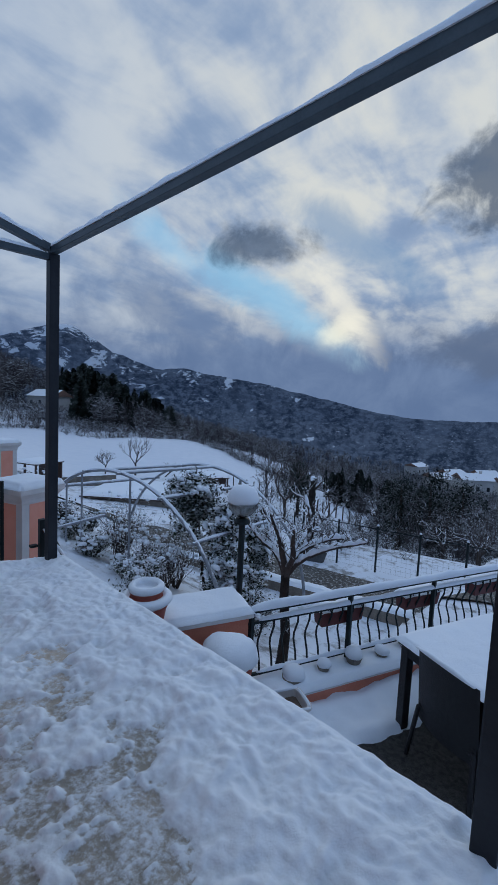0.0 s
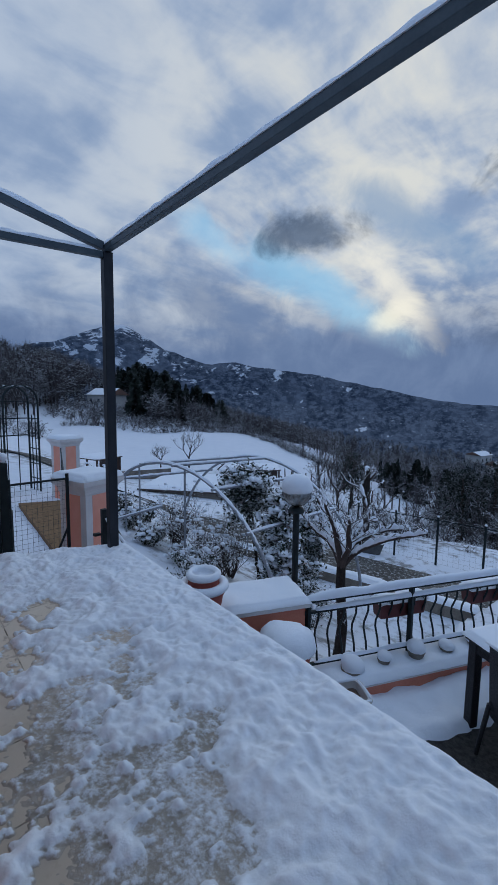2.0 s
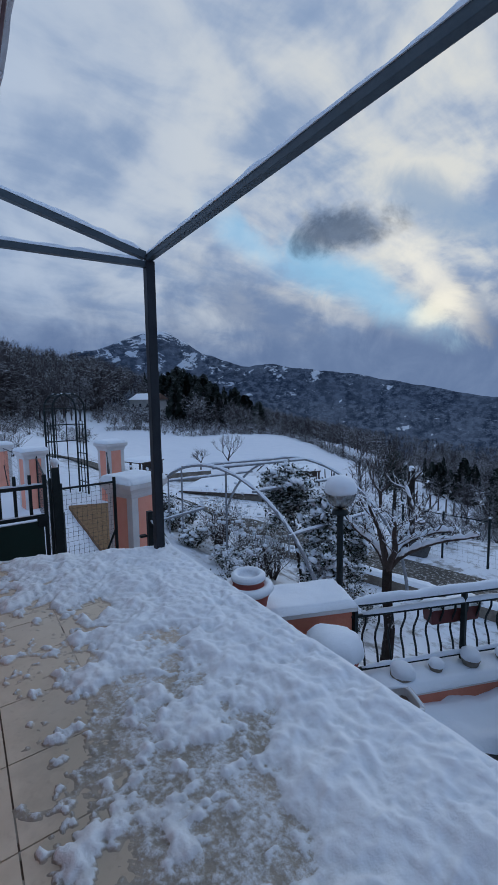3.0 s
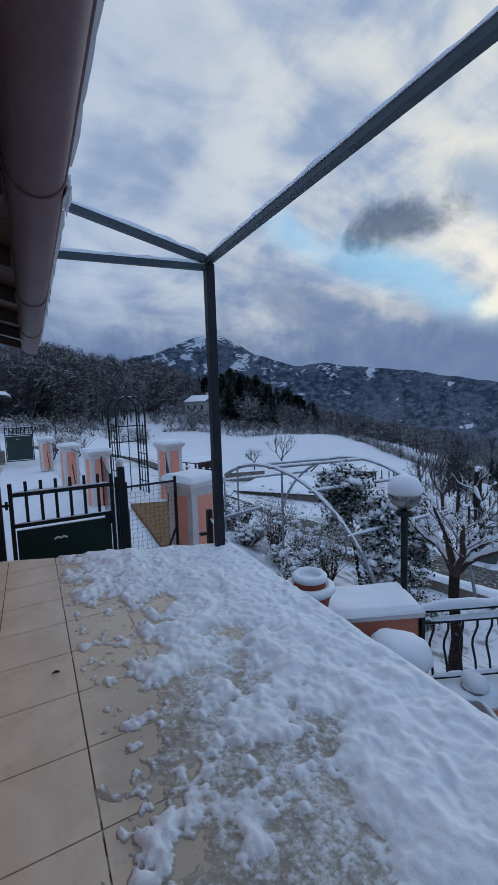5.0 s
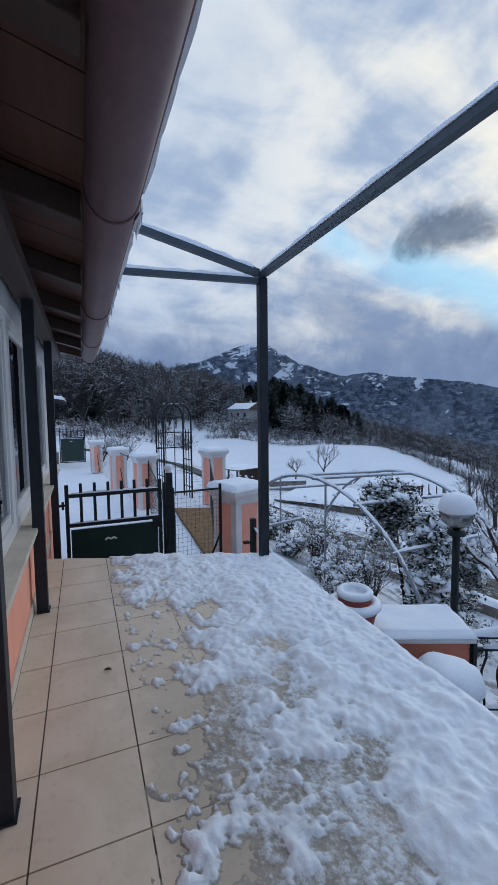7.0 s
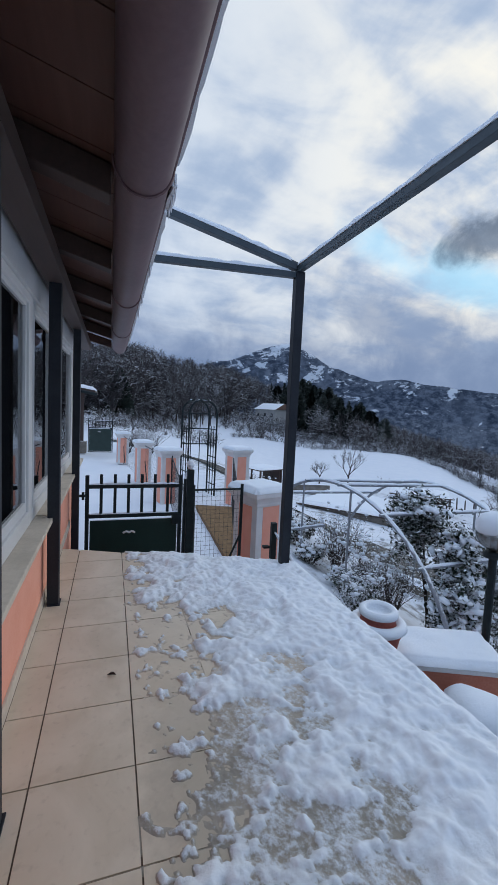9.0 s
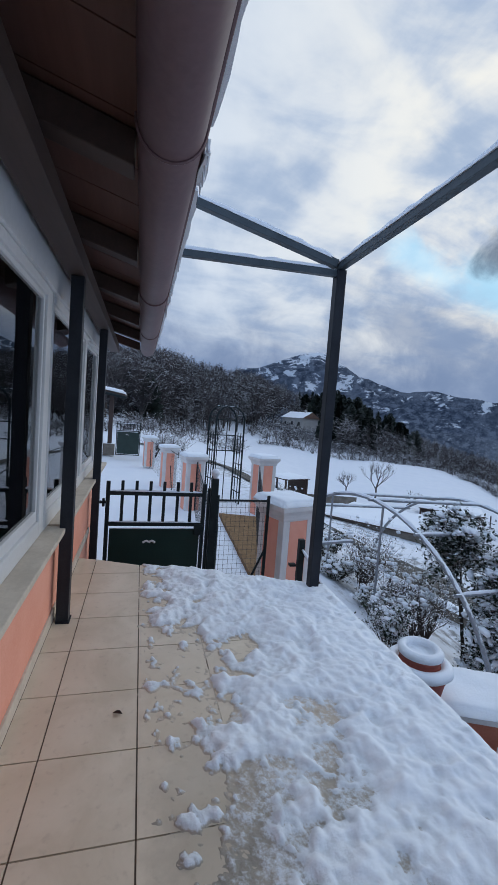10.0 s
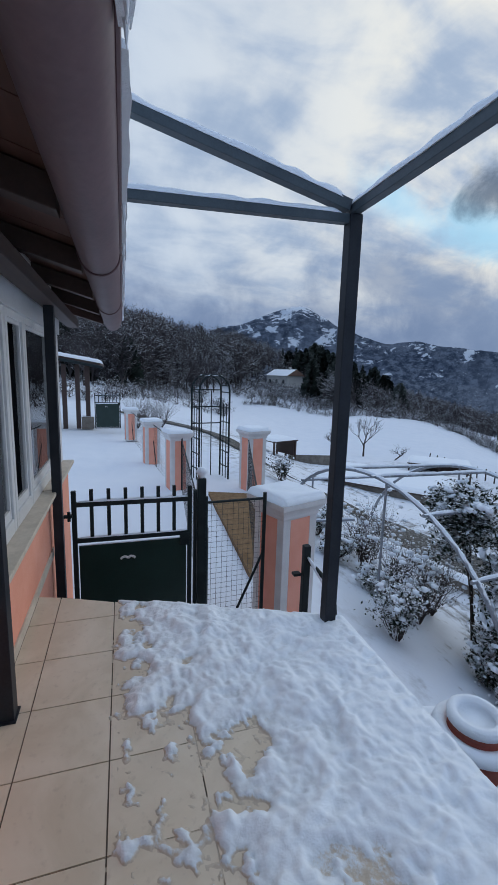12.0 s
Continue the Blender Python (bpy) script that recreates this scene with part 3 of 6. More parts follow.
def snow_depth(x, y):
    """Depth of the trodden, half-thawed snow on the terrace; below 0 the tiles lie bare."""
    wx, wy = x + 0.05 * fbm(x * 3, y * 3, 11.0), y + 0.05 * fbm(x * 3, y * 3, 12.0)
    start = 0.075 + 0.05 * max(0.0, min(1.0, (x + 3.1) / 1.6)) + 0.09 * fbm(x * 2.6, 4.0)
    cov = (y - start) / 0.40
    thaw = math.exp(-(((x + 1.60) / 0.72) ** 2) - (((y - 0.68) / 0.34) ** 2)) + 0.95 * math.exp(-(((x + 0.55) / 0.75) ** 2) - (((y - 0.42) / 0.48) ** 2))
    bare = 1.15 * math.exp(-(((x + 2.66) / 0.36) ** 2) - (((y - 0.42) / 0.33) ** 2)) + 0.6 * math.exp(-(((x + 1.9) / 0.5) ** 2) - (((y - 0.22) / 0.2) ** 2))
    thaw = min(1.0, thaw)
    lump = 0.95 * fbm(wx * 3.6, wy * 4.0, 2.0, 3) + 0.40 * fbm(wx * 7.5, wy * 8.0, 5.0, 2)
    keep = min(1.15, max(-1.0, cov * 1.1 + 0.12)) - 1.12 * thaw - 1.05 * bare
    d = lump + keep + 0.48 * crisp(x * 13, y * 13, 6.0, 3) * max(0.0, 1 - 1.4 * max(0.0, lump + keep)) - 7.0 * max(0.0, 0.06 - y)
    d = max(d, min(0.5, 1.6 * (y - 0.88)))
    soft = min(1.0, max(0.0, d) * 1.6)
    deep = 0.046 * (1 - math.exp(-max(0.0, d) * 1.9))
    deep += soft * (0.022 * fbm(wx * 5.0, wy * 6.0, 9.0, 2) + 0.017 * fbm(wx * 11, wy * 11, 3.0, 2) + 0.011 * fbm(wx * 21, wy * 20, 8.0, 2) + 0.0042 * fbm(x * 26, y * 28, 1.0, 3))
    crumbs = 0.006 * crisp(x * 30, y * 30, 3.0, 3) + 0.007 * fbm(x * 7, y * 7, 2.0)
    slush = -0.02
    if thaw > 0.10 + 0.5 * bare:
        q = min(1.0, max(0.0, (y - start - 0.02) / 0.30)) * min(1.0, (thaw - 0.10) / 0.25)
        slush = -0.0065 + 0.0120 * q * (2 - q) + (1.0 - 0.4 * q) * crumbs
    elif d > -0.45 and cov > -0.1:
        slush = crumbs - 0.0035 + 0.004 * d
    h = max(deep if d > 0 else -0.002 + 0.012 * d, slush)
    if -0.01 < y < 0.75 and d < 0.1:
        h = max(h, 0.065 * (fbm(x * 9.5, y * 9.5, 7.0, 3) + 0.16 * crisp(x * 30, y * 30, 5.0, 3) - 0.34 - max(0.0, 0.08 - y) * 4))
    for cx, cy, a0 in ((-2.42, 0.26, -0.6), (-1.47, 0.11, 0.2), (-1.40, 0.28, 0.9)):
        rr, aa = math.hypot(x - cx, (y - cy) * 0.8), math.atan2(y - cy, x - cx) - a0
        if rr < 0.14 and math.cos(aa) > -0.3:
            h = max(h, (0.010 + 0.008 * crisp(x * 22, y * 22)) * math.exp(-((rr - 0.075) / 0.013) ** 2) - 0.003)
    h += 0.0016 * fbm(x * 62, y * 62, 0.0, 2)
    e = min(EDGE + 0.035 - y, x - end_x(y) + 0.03)
    if e < 0.05 and h > 0:
        h = min(max(h, 0.018), 0.042) * math.sqrt(max(0.0, 1 - (1 - max(0, e) / 0.05) ** 2))
    return h


def build_terrace_snow():
    xs = np.concatenate((np.arange(-4.25, 0.4, 0.0095), np.arange(0.4, 3.35, 0.03)))
    ys = np.arange(-0.12, EDGE + 0.036, 0.0095)
    vs, fs, nid = [], [], {}
    depth = [[snow_depth(x, y) for y in ys] for x in xs]
    for i in range(len(xs) - 1):
        for j in range(len(ys) - 1):
            q = ((i, j), (i + 1, j), (i + 1, j + 1), (i, j + 1))
            if max(depth[a][b] for a, b in q) < -0.003 or xs[i] < end_x(ys[j]) - 0.035:
                continue
            f = []
            for a, b in q:
                if (a, b) not in nid:
                    nid[a, b] = len(vs)
                    vs.append((xs[a], ys[b], max(-0.02, depth[a][b])))
                f.append(nid[a, b])
            fs.append(f)
    me = bpy.data.meshes.new("terrace_snow")
    me.from_pydata(vs, [], fs)
    me.polygons.foreach_set("use_smooth", [True] * len(me.polygons))
    me.materials.append(trodden_mat)
    tagged(new("terrace_snow", me), "trodden, lumpy, half-melted snow on beige terrace tiles", "snow", kind="stuff")


build_terrace_snow()
lip = part("terrace_edge_snow", prism([(3.36, EDGE - 0.03), (3.36, EDGE + 0.03), (-3.42, EDGE + 0.03), (-3.42, EDGE - 0.03)], -0.05, 0.012), snow_mat)
tagged(lip, "snow hanging over the terrace's outer edge", "snow", kind="stuff")


# ---- house front: low wall, sills, windows, eaves ----
house = thing("house", "low orange house front with white windows and deep eaves", "house", kind="structure")
part("wall", boxed((-6.1, -0.80, -1.3), (3.2, WALL, 0.553), 0.004), orange_mat, house)
part("skirting", boxed((-4.9, WALL, 0.001), (3.2, WALL + 0.012, 0.075), 0.003), sill_mat, house)
for x0, x1 in ((-3.13, -1.45), (-4.85, -3.16), (-6.14, -4.88), (-1.42, 0.2), (0.23, 3.2)):
    part("sill", boxed((x0, -0.80, 0.555), (x1, -0.458, 0.588), 0.006), sill_mat, house)
part("lintel", boxed((-6.1, -0.82, 1.945), (3.2, -0.548, 2.10)), white_frame, house)
part("upper_wall", boxed((-6.1, -0.82, 2.10), (3.2, -0.558, 2.45)), trim_mat, house)
part("end_wall", boxed((-6.1, -4.0, -1.3), (-5.95, -0.82, 2.35)), orange_mat, house)
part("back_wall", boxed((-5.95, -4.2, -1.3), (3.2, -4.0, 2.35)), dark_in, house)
part("side_wall", boxed((3.2, -4.2, -1.3), (3.4, -0.5, 2.35)), orange_mat, house)
part("room_floor", boxed((-5.95, -4.0, -0.1), (3.2, -0.82, 0.0)), sill_mat, house)
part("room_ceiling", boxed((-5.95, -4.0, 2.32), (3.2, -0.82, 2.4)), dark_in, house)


def window(x0, x1, name="window"):
    """A white two-layer frame with a pane, set back on the sill."""
    w = thing(name, "white-framed window with dark reflecting glass", "window", kind="structure")
    y, z0, z1, b = -0.565, 0.590, 1.943, 0.05
    bm = bmesh.new()
    for lo, hi in (((x0, z0), (x0 + b, z1)), ((x1 - b, z0), (x1, z1)), ((x0 + b, z0), (x1 - b, z0 + 0.09)), ((x0 + b, z1 - b), (x1 - b, z1))):
        box(bm, (lo[0], y - 0.06, lo[1]), (hi[0], y, hi[1]), 0.006)
    part("window_frame", bm, white_frame, w)
    bm = bmesh.new()
    c = 0.024
    xa, xb, za, zb = x0 + b, x1 - b, z0 + 0.09, z1 - b
    for lo, hi in (((xa, za), (xa + c, zb)), ((xb - c, za), (xb, zb)), ((xa + c, za), (xb - c, za + 0.06)), ((xa + c, zb - c), (xb - c, zb))):
        box(bm, (lo[0], y - 0.05, lo[1]), (hi[0], y - 0.014, hi[1]), 0.004)
    part("sash", bm, white_frame, w)
    p = part("pane", boxed((xa + c, y - 0.034, za + 0.06), (xb - c, y - 0.030, zb - c)), glass_mat, w)
    p.visible_shadow = False
    part("shutter", boxed((xa + 0.05, y - 0.35, 0.0), (xa + 0.30, y - 0.31, 2.2), 0.005), curtain_mat, w)
    return w


PANES = ((-2.93, -1.95), (-3.97, -3.01), (-4.475, -3.99), (-5.56, -4.485), (-1.70, -0.75), (-0.70, 0.25), (0.45, 1.6), (1.7, 3.0))
for a, b in PANES:
    window(a, b)
for a, b in ((-3.01, -2.93), (-3.99, -3.97), (-4.485, -4.475), (-1.95, -1.70), (-0.75, -0.70), (-6.1, -5.56), (0.25, 0.45), (1.6, 1.7), (3.0, 3.2)):
    part("mullion", boxed((a, -0.70, 0.590), (b, -0.569, 1.943)), white_frame, house)

for x, base in ((-1.55, 0.0), (-3.11, 0.0), (-4.84, -1.22), (-0.25, 0.0), (1.3, 0.0)):
    p = thing("eaves_post", "dark square steel post under the eaves", "post", pose(x, -0.455, base), "eaves posts")
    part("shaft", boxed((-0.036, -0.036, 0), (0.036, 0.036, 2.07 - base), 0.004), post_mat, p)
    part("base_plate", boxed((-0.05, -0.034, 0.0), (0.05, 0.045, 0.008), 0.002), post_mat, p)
part("wall_plate", boxed((-6.6, -0.52, 2.07), (3.3, -0.40, 2.16), 0.004), rafter_mat, house)

SLOPE = math.tan(radians(15))
for i in range(11):
    x = -6.75 + 0.95 * i
    bm = boxed((x - 0.05, -1.0, -0.015), (x + 0.05, -0.13, 0.10), 0.006)
    for v in bm.verts:
        v.co.z += 2.15 + (-0.10 - v.co.y) * SLOPE
    part("rafter", bm, rafter_mat, house)
for i in range(34):
    x = -6.7 + 0.3 * i
    bm = boxed((x + 0.003, -1.6, 0), (x + 0.297, -0.03, 0.022))
    for v in bm.verts:
        v.co.z += 2.256 + (-0.10 - v.co.y) * SLOPE
    part("board", bm, board_mat, house)
roof = boxed((-6.75, -4.6, 0.0), (3.5, 0.03, 0.07))
for v in roof.verts:
    v.co.z += 2.29 + (-0.10 - v.co.y) * SLOPE
part("roof", roof, board_mat, house)
cover = snow_slab((-6.7, -4.5, 0.0), (3.4, 0.05), 0.10, cell=0.09)
for v in cover.verts:
    v.co.z += 2.37 + (-0.10 - v.co.y) * SLOPE
part("roof_snow", cover, snow_mat, house, "thick snow on the roof", True)


def build_gutter():
    g = thing("gutter", "brown half-round metal gutter with a snowy rim and icicles", "gutter")
    bm, rings = bmesh.new(), []
    for x in (-6.72, 3.5):
        ring = []
        for k in range(19):
            a = math.pi + math.pi * k / 18
            ring.append((0.0 + 0.100 * math.cos(a) - 0.02, 2.185 + 0.115 * math.sin(a)))
        for k in range(18, -1, -1):
            a = math.pi + math.pi * k / 18
            ring.append((0.095 * math.cos(a) - 0.02, 2.187 + 0.110 * math.sin(a)))
        rings.append([bm.verts.new((x, y, z)) for y, z in ring])
    n = len(rings[0])
    for k in range(n):
        bm.faces.new((rings[0][k], rings[0][(k + 1) % n], rings[1][(k + 1) % n], rings[1][k]))
    end = [bm.verts.new(v.co) for v in rings[0][:19]]
    bm.faces.new(end)
    bmesh.ops.recalc_face_normals(bm, faces=bm.faces)
    part("trough", bm, gutter_mat, g, smooth=True)
    part("rim", tubed([(-6.72, 0.082, 2.187), (3.5, 0.082, 2.187)], 0.009, 8), gutter_mat, g)
    for x in (-5.1, -3.55, -1.75, -0.1):
        pts = [(x, 0.103 * math.cos(a) - 0.02, 2.185 + 0.1175 * math.sin(a)) for a in [math.pi + math.pi * k / 14 for k in range(15)]]
        part("joint_ring", tubed(pts, 0.006, 6), gutter_mat, g)
    part("rim_snow", snow_strip((-6.7, 0.090, 2.192), (-2.12, 0.090, 2.192), 0.042, 0.040, seed=2, lumpy=1.1), snow_mat, g, smooth=True)
    part("rim_snow", snow_strip((-1.74, 0.088, 2.190), (3.4, 0.088, 2.190), 0.034, 0.036, seed=4, lumpy=1.2), snow_mat, g, smooth=True)
    part("hanging_snow", snow_strip((-2.02, 0.096, 2.158), (-1.80, 0.097, 2.150), 0.030, 0.060, seed=9, lumpy=1.8), snow_mat, g, "icy snow slipping over the rim", True)
    rnd = random.Random(4)
    for x in [-2.0, -1.96, -1.92, -1.88, -1.82, -3.4, -3.6, -4.05, -4.1, -4.14, -2.9, -5.2]:
        l = rnd.uniform(0.03, 0.10) if x < -2.05 else rnd.uniform(0.06, 0.12)
        part("icicle", tubed([(x, 0.096, 2.20), (x, 0.098, 2.19 - l * 0.5), (x, 0.098, 2.19 - l)], [0.009, 0.006, 0.001], 6), ice_mat, g)


build_gutter()
build_tiles()


# ---- pergola frame over the terrace ----
def bar(bm, a, b, w, h):
    """A square tube from a to b, w wide and h high."""
    a, b = Vector(a), Vector(b)
    d = b - a
    m = Matrix.Translation((a + b) / 2) @ d.to_track_quat("X", "Z").to_matrix().to_4x4()
    return box(bm, (-d.length / 2, -w / 2, -h / 2), (d.length / 2, w / 2, h / 2), 0.004, m)


pergola = thing("pergola_frame", "grey-blue square steel pergola frame with snow on its beams", "pergola")
CORNER = (-3.41, 1.332)
for x, y in (CORNER, (-0.172, 1.355)):
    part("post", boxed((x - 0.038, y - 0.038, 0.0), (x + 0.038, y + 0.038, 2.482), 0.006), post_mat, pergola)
part("beam", bar(bmesh.new(), (-3.448, 1.33, 2.508), (3.2, 1.33, 2.508), 0.052, 0.052), beam_mat, pergola)
part("beam_snow", snow_strip((-3.43, 1.33, 2.529), (3.2, 1.33, 2.529), 0.066, 0.042, seg=0.03, lumpy=0.45), snow_mat, pergola, smooth=True)
part("rafter", bar(bmesh.new(), (-3.41, 1.298, 2.522), (-3.41, -0.6, 2.962), 0.060, 0.060), beam_mat, pergola)
part("rafter_snow", snow_strip((-3.41, 1.29, 2.543), (-3.41, -0.6, 2.980), 0.070, 0.042, seg=0.03, lumpy=0.45), snow_mat, pergola, smooth=True)
part("tie", bar(bmesh.new(), (-3.41, 1.296, 2.455), (-3.41, -0.35, 2.400), 0.050, 0.048), beam_mat, pergola)
part("tie_snow", snow_strip((-3.41, 1.25, 2.477), (-3.41, -0.3, 2.420), 0.058, 0.030, seg=0.03, lumpy=0.45), snow_mat, pergola, smooth=True)
part("rafter", bar(bmesh.new(), (-0.172, 1.298, 2.512), (-0.172, -0.6, 2.945), 0.060, 0.060), beam_mat, pergola)



# ---- gate and pillars ----
def pillar(x, y, turn, top, half, base=-1.3, name="gate_pillar"):
    p = thing(name, "square pillar with orange panels, pale edges and a snow-capped moulded head", "pillar", pose(x, y, base, 0, 0, turn), "garden pillars")
    h = top - base
    part("core", boxed((-half + 0.008, -half + 0.008, 0), (half - 0.008, half - 0.008, h - 0.16)), trim_mat, p)
    c = half * 0.42
    for sx in (-1, 1):
        for sy in (-1, 1):
            lo = (min(sx * half, sx * (half - c)), min(sy * half, sy * (half - c)), 0)
            hi = (max(sx * half, sx * (half - c)), max(sy * half, sy * (half - c)), h - 0.14)
            part("corner_strip", boxed(lo, hi, 0.006), trim_mat, p)
    for k in range(4):
        m = pose(0, 0, 0, 0, 0, 90 * k)
        part("panel", boxed((-half + c + 0.002, -half + 0.002, 0.05), (half - c - 0.002, -half + 0.012, h - 0.17), 0.002, m), orange_mat, p)
    prof = ((1.0, -0.19), (1.06, -0.165), (1.06, -0.14), (1.12, -0.11), (1.26, -0.07), (1.30, -0.06), (1.30, -0.012), (1.27, 0.0))
    bm, rings = bmesh.new(), []
    for s, z in prof:
        rings.append([bm.verts.new((sx * half * s, sy * half * s, h + z)) for sx, sy in ((-1, -1), (1, -1), (1, 1), (-1, 1))])
    for a, b in zip(rings, rings[1:]):
        for k in range(4):
            bm.faces.new((a[k], a[(k + 1) % 4], b[(k + 1) % 4], b[k]))
    bm.faces.new(rings[0][::-1])
    bm.faces.new(rings[-1])
    bmesh.ops.bevel(bm, geom=list(bm.edges), offset=0.004, segments=1, affect="EDGES")
    part("head", bm, trim_mat, p)
    e = half * 1.25
    part("snow_cap", snow_slab((-e, -e, h), (e, e), half * 0.36, seed=x, rough=0.12), snow_mat, p, smooth=True)
    return p


pillar(-5.18, 1.74, 20, 0.33, 0.235)
pillar(-10.72, 3.10, 15, 0.27, 0.235)
pillar(-11.13, 1.32, 12, 0.18, 0.235)
pillar(-14.18, 0.90, 10, 0.10, 0.225)
pillar(-19.2, 0.38, 8, 0.02, 0.225)


def gate(x, y0, y1, base, name="garden_gate", m=None):
    """A leaf of upright bars over a sheet-metal panel, hung between two posts."""
    g = thing(name, "dark green iron gate with bars over a sheet panel", "gate", m)
    t = 0.02
    for y in (y0, y1):
        part("stile", boxed((x - t, y - t, base), (x + t, y + t, 0.55), 0.004), iron_mat, g)
    part("top_rail", boxed((x - 0.016, y0, 0.405), (x + 0.016, y1, 0.445), 0.003), iron_mat, g)
    part("middle_rail", boxed((x - 0.018, y0, 0.075), (x + 0.018, y1, 0.115), 0.003), iron_mat, g)
    part("bottom_rail", boxed((x - 0.018, y0, base), (x + 0.018, y1, base + 0.04), 0.003), iron_mat, g)
    n = 7
    for k in range(1, n):
        y = y0 + (y1 - y0) * k / n
        part("bar", boxed((x - 0.013, y - 0.016, 0.095), (x + 0.013, y + 0.016, 0.56), 0.004), iron_mat, g)
    part("panel", boxed((x - 0.006, y0 + 0.03, base + 0.06), (x + 0.006, y1 - 0.03, 0.045), 0.002), panel_mat, g)
    part("rail_snow", snow_strip((x, y0 + 0.03, 0.447), (x, y1 - 0.02, 0.447), 0.035, 0.02), snow_mat, g, smooth=True)
    part("rail_snow", snow_strip((x, y0 + 0.03, 0.117), (x, y1 - 0.02, 0.117), 0.035, 0.014), snow_mat, g, smooth=True)
    part("panel_snow", snow_strip((x, y0 + 0.04, 0.045), (x, y1 - 0.04, 0.045), 0.014, 0.008), snow_mat, g, smooth=True)
    bm = bmesh.new()
    for s in (-1, 1):
        tube(bm, [(x + 0.02, (y0 + y1) / 2 - 0.06 + s * 0.03 * k, -0.10 + 0.016 * math.sin(k * 1.6)) for k in (0, 0.5, 1, 1.6, 2.1)], 0.011, 6)
    part("emblem", bm, trim_mat, g, "small pale scrolled ornament")
    part("lock", boxed((x - 0.03, y1 - 0.09, -0.02), (x + 0.035, y1 + 0.0, 0.10), 0.004), iron_mat, g)
    return g


main_gate = gate(-4.95, -0.345, 0.665, -1.15)
part("hinge_plate", boxed((-4.95, -0.425, 0.318), (-4.91, -0.355, 0.342), 0.003), iron_mat, main_gate)
part("hinge_pin", tubed([(-4.93, -0.385, 0.285), (-4.93, -0.385, 0.37)], 0.014, 8), iron_mat, main_gate)
gp = thing("gate_post", "dark iron gate post with a round knob", "post", pose(-4.97, 0.78, -1.25), "gate posts")
part("shaft", boxed((-0.04, -0.04, 0), (0.04, 0.04, 1.86), 0.004), iron_mat, gp)
part("knob", lathe([(0.0, 1.86), (0.03, 1.865), (0.028, 1.88), (0.048, 1.91), (0.05, 1.93), (0.034, 1.96), (0.0, 1.97)], 14), snow_mat, gp, "snow-capped knob", True)
part("keeper", boxed((-0.02, -0.075, 0), (0.02, -0.045, 1.75), 0.004), iron_mat, gp)

stub = thing("stair_rail", "short dark iron rail with a snowy slope beside the pillar", "railing")
part("post", boxed((-4.42, 1.60, -1.25), (-4.36, 1.66, 0.10), 0.004), iron_mat, stub)
part("handle", boxed((-4.47, 1.53, -0.20), (-4.41, 1.60, -0.175), 0.004), iron_mat, stub)
part("hand_rail", tubed([(-4.39, 1.63, -0.02), (-4.2, 1.68, -0.08), (-4.0, 1.72, -0.26), (-3.95, 1.73, -0.6), (-3.95, 1.73, -1.3)], 0.018, 8), iron_mat, stub)
part("rail_snow", snow_strip((-4.37, 1.635, 0.0), (-4.02, 1.715, -0.22), 0.04, 0.03), snow_mat, stub, smooth=True)

def mesh_fence(a, b, z0, z1, step=0.055, name="mesh_fence", posts=True, brace=True, label="wire mesh fence panel with dark iron posts"):
    """Wire mesh between two posts, with a top wire and a leaning brace."""
    f = thing(name, label, "fence")
    a, b = Vector((*a, 0)), Vector((*b, 0))
    d = b - a
    n = max(2, int(d.length / step))
    bm = bmesh.new()
    for k in range(n + 1):
        p = a + d * k / n
        tube(bm, [p + Vector((0, 0, z0)), p + Vector((0, 0, z1))], 0.0016, 3, False)
    for k in range(int((z1 - z0) / step) + 1):
        z = Vector((0, 0, z0 + k * step))
        tube(bm, [a + z, b + z], 0.0016, 3, False)
    part("mesh", bm, wire_mat, f)
    if posts:
        for p in (a, b):
            part("post", tubed([p + Vector((0, 0, z0 - 0.1)), p + Vector((0, 0, z1 + 0.06))], 0.02, 8), iron_mat, f)
    part("top_rail", tubed([a + Vector((0, 0, z1)), b + Vector((0, 0, z1))], 0.013, 6), iron_mat, f)
    if brace:
        q = b - d.normalized() * min(0.5, d.length * 0.7)
        part("brace", tubed([b + Vector((0, 0, z0 + (z1 - z0) * 0.62)), q + Vector((0, 0, z0))], 0.014, 6), iron_mat, f)
    return f


mesh_fence((-4.99, 0.83), (-5.02, 1.44), -1.15, 0.36)
mesh_fence((-5.25, 1.50), (-10.6, 2.95), -1.2, 0.05, 0.09, brace=False)
mesh_fence((-5.1, 0.86), (-10.9, 1.4), -1.2, 0.0, 0.09, brace=False)
mesh_fence((-11.3, 1.2), (-14.0, 0.95), -1.2, 0.0, 0.12)
mesh_fence((-14.4, 0.85), (-19.0, 0.42), -1.2, -0.1, 0.14)

bed = part("earth_bed", prism([(-10.4, 1.95), (-10.0, 3.05), (-8.4, 2.62), (-6.3, 1.72)], -1.5, -1.13), earth_mat)
tagged(bed, "bare brown earth bed beside the snowy path", "garden bed")


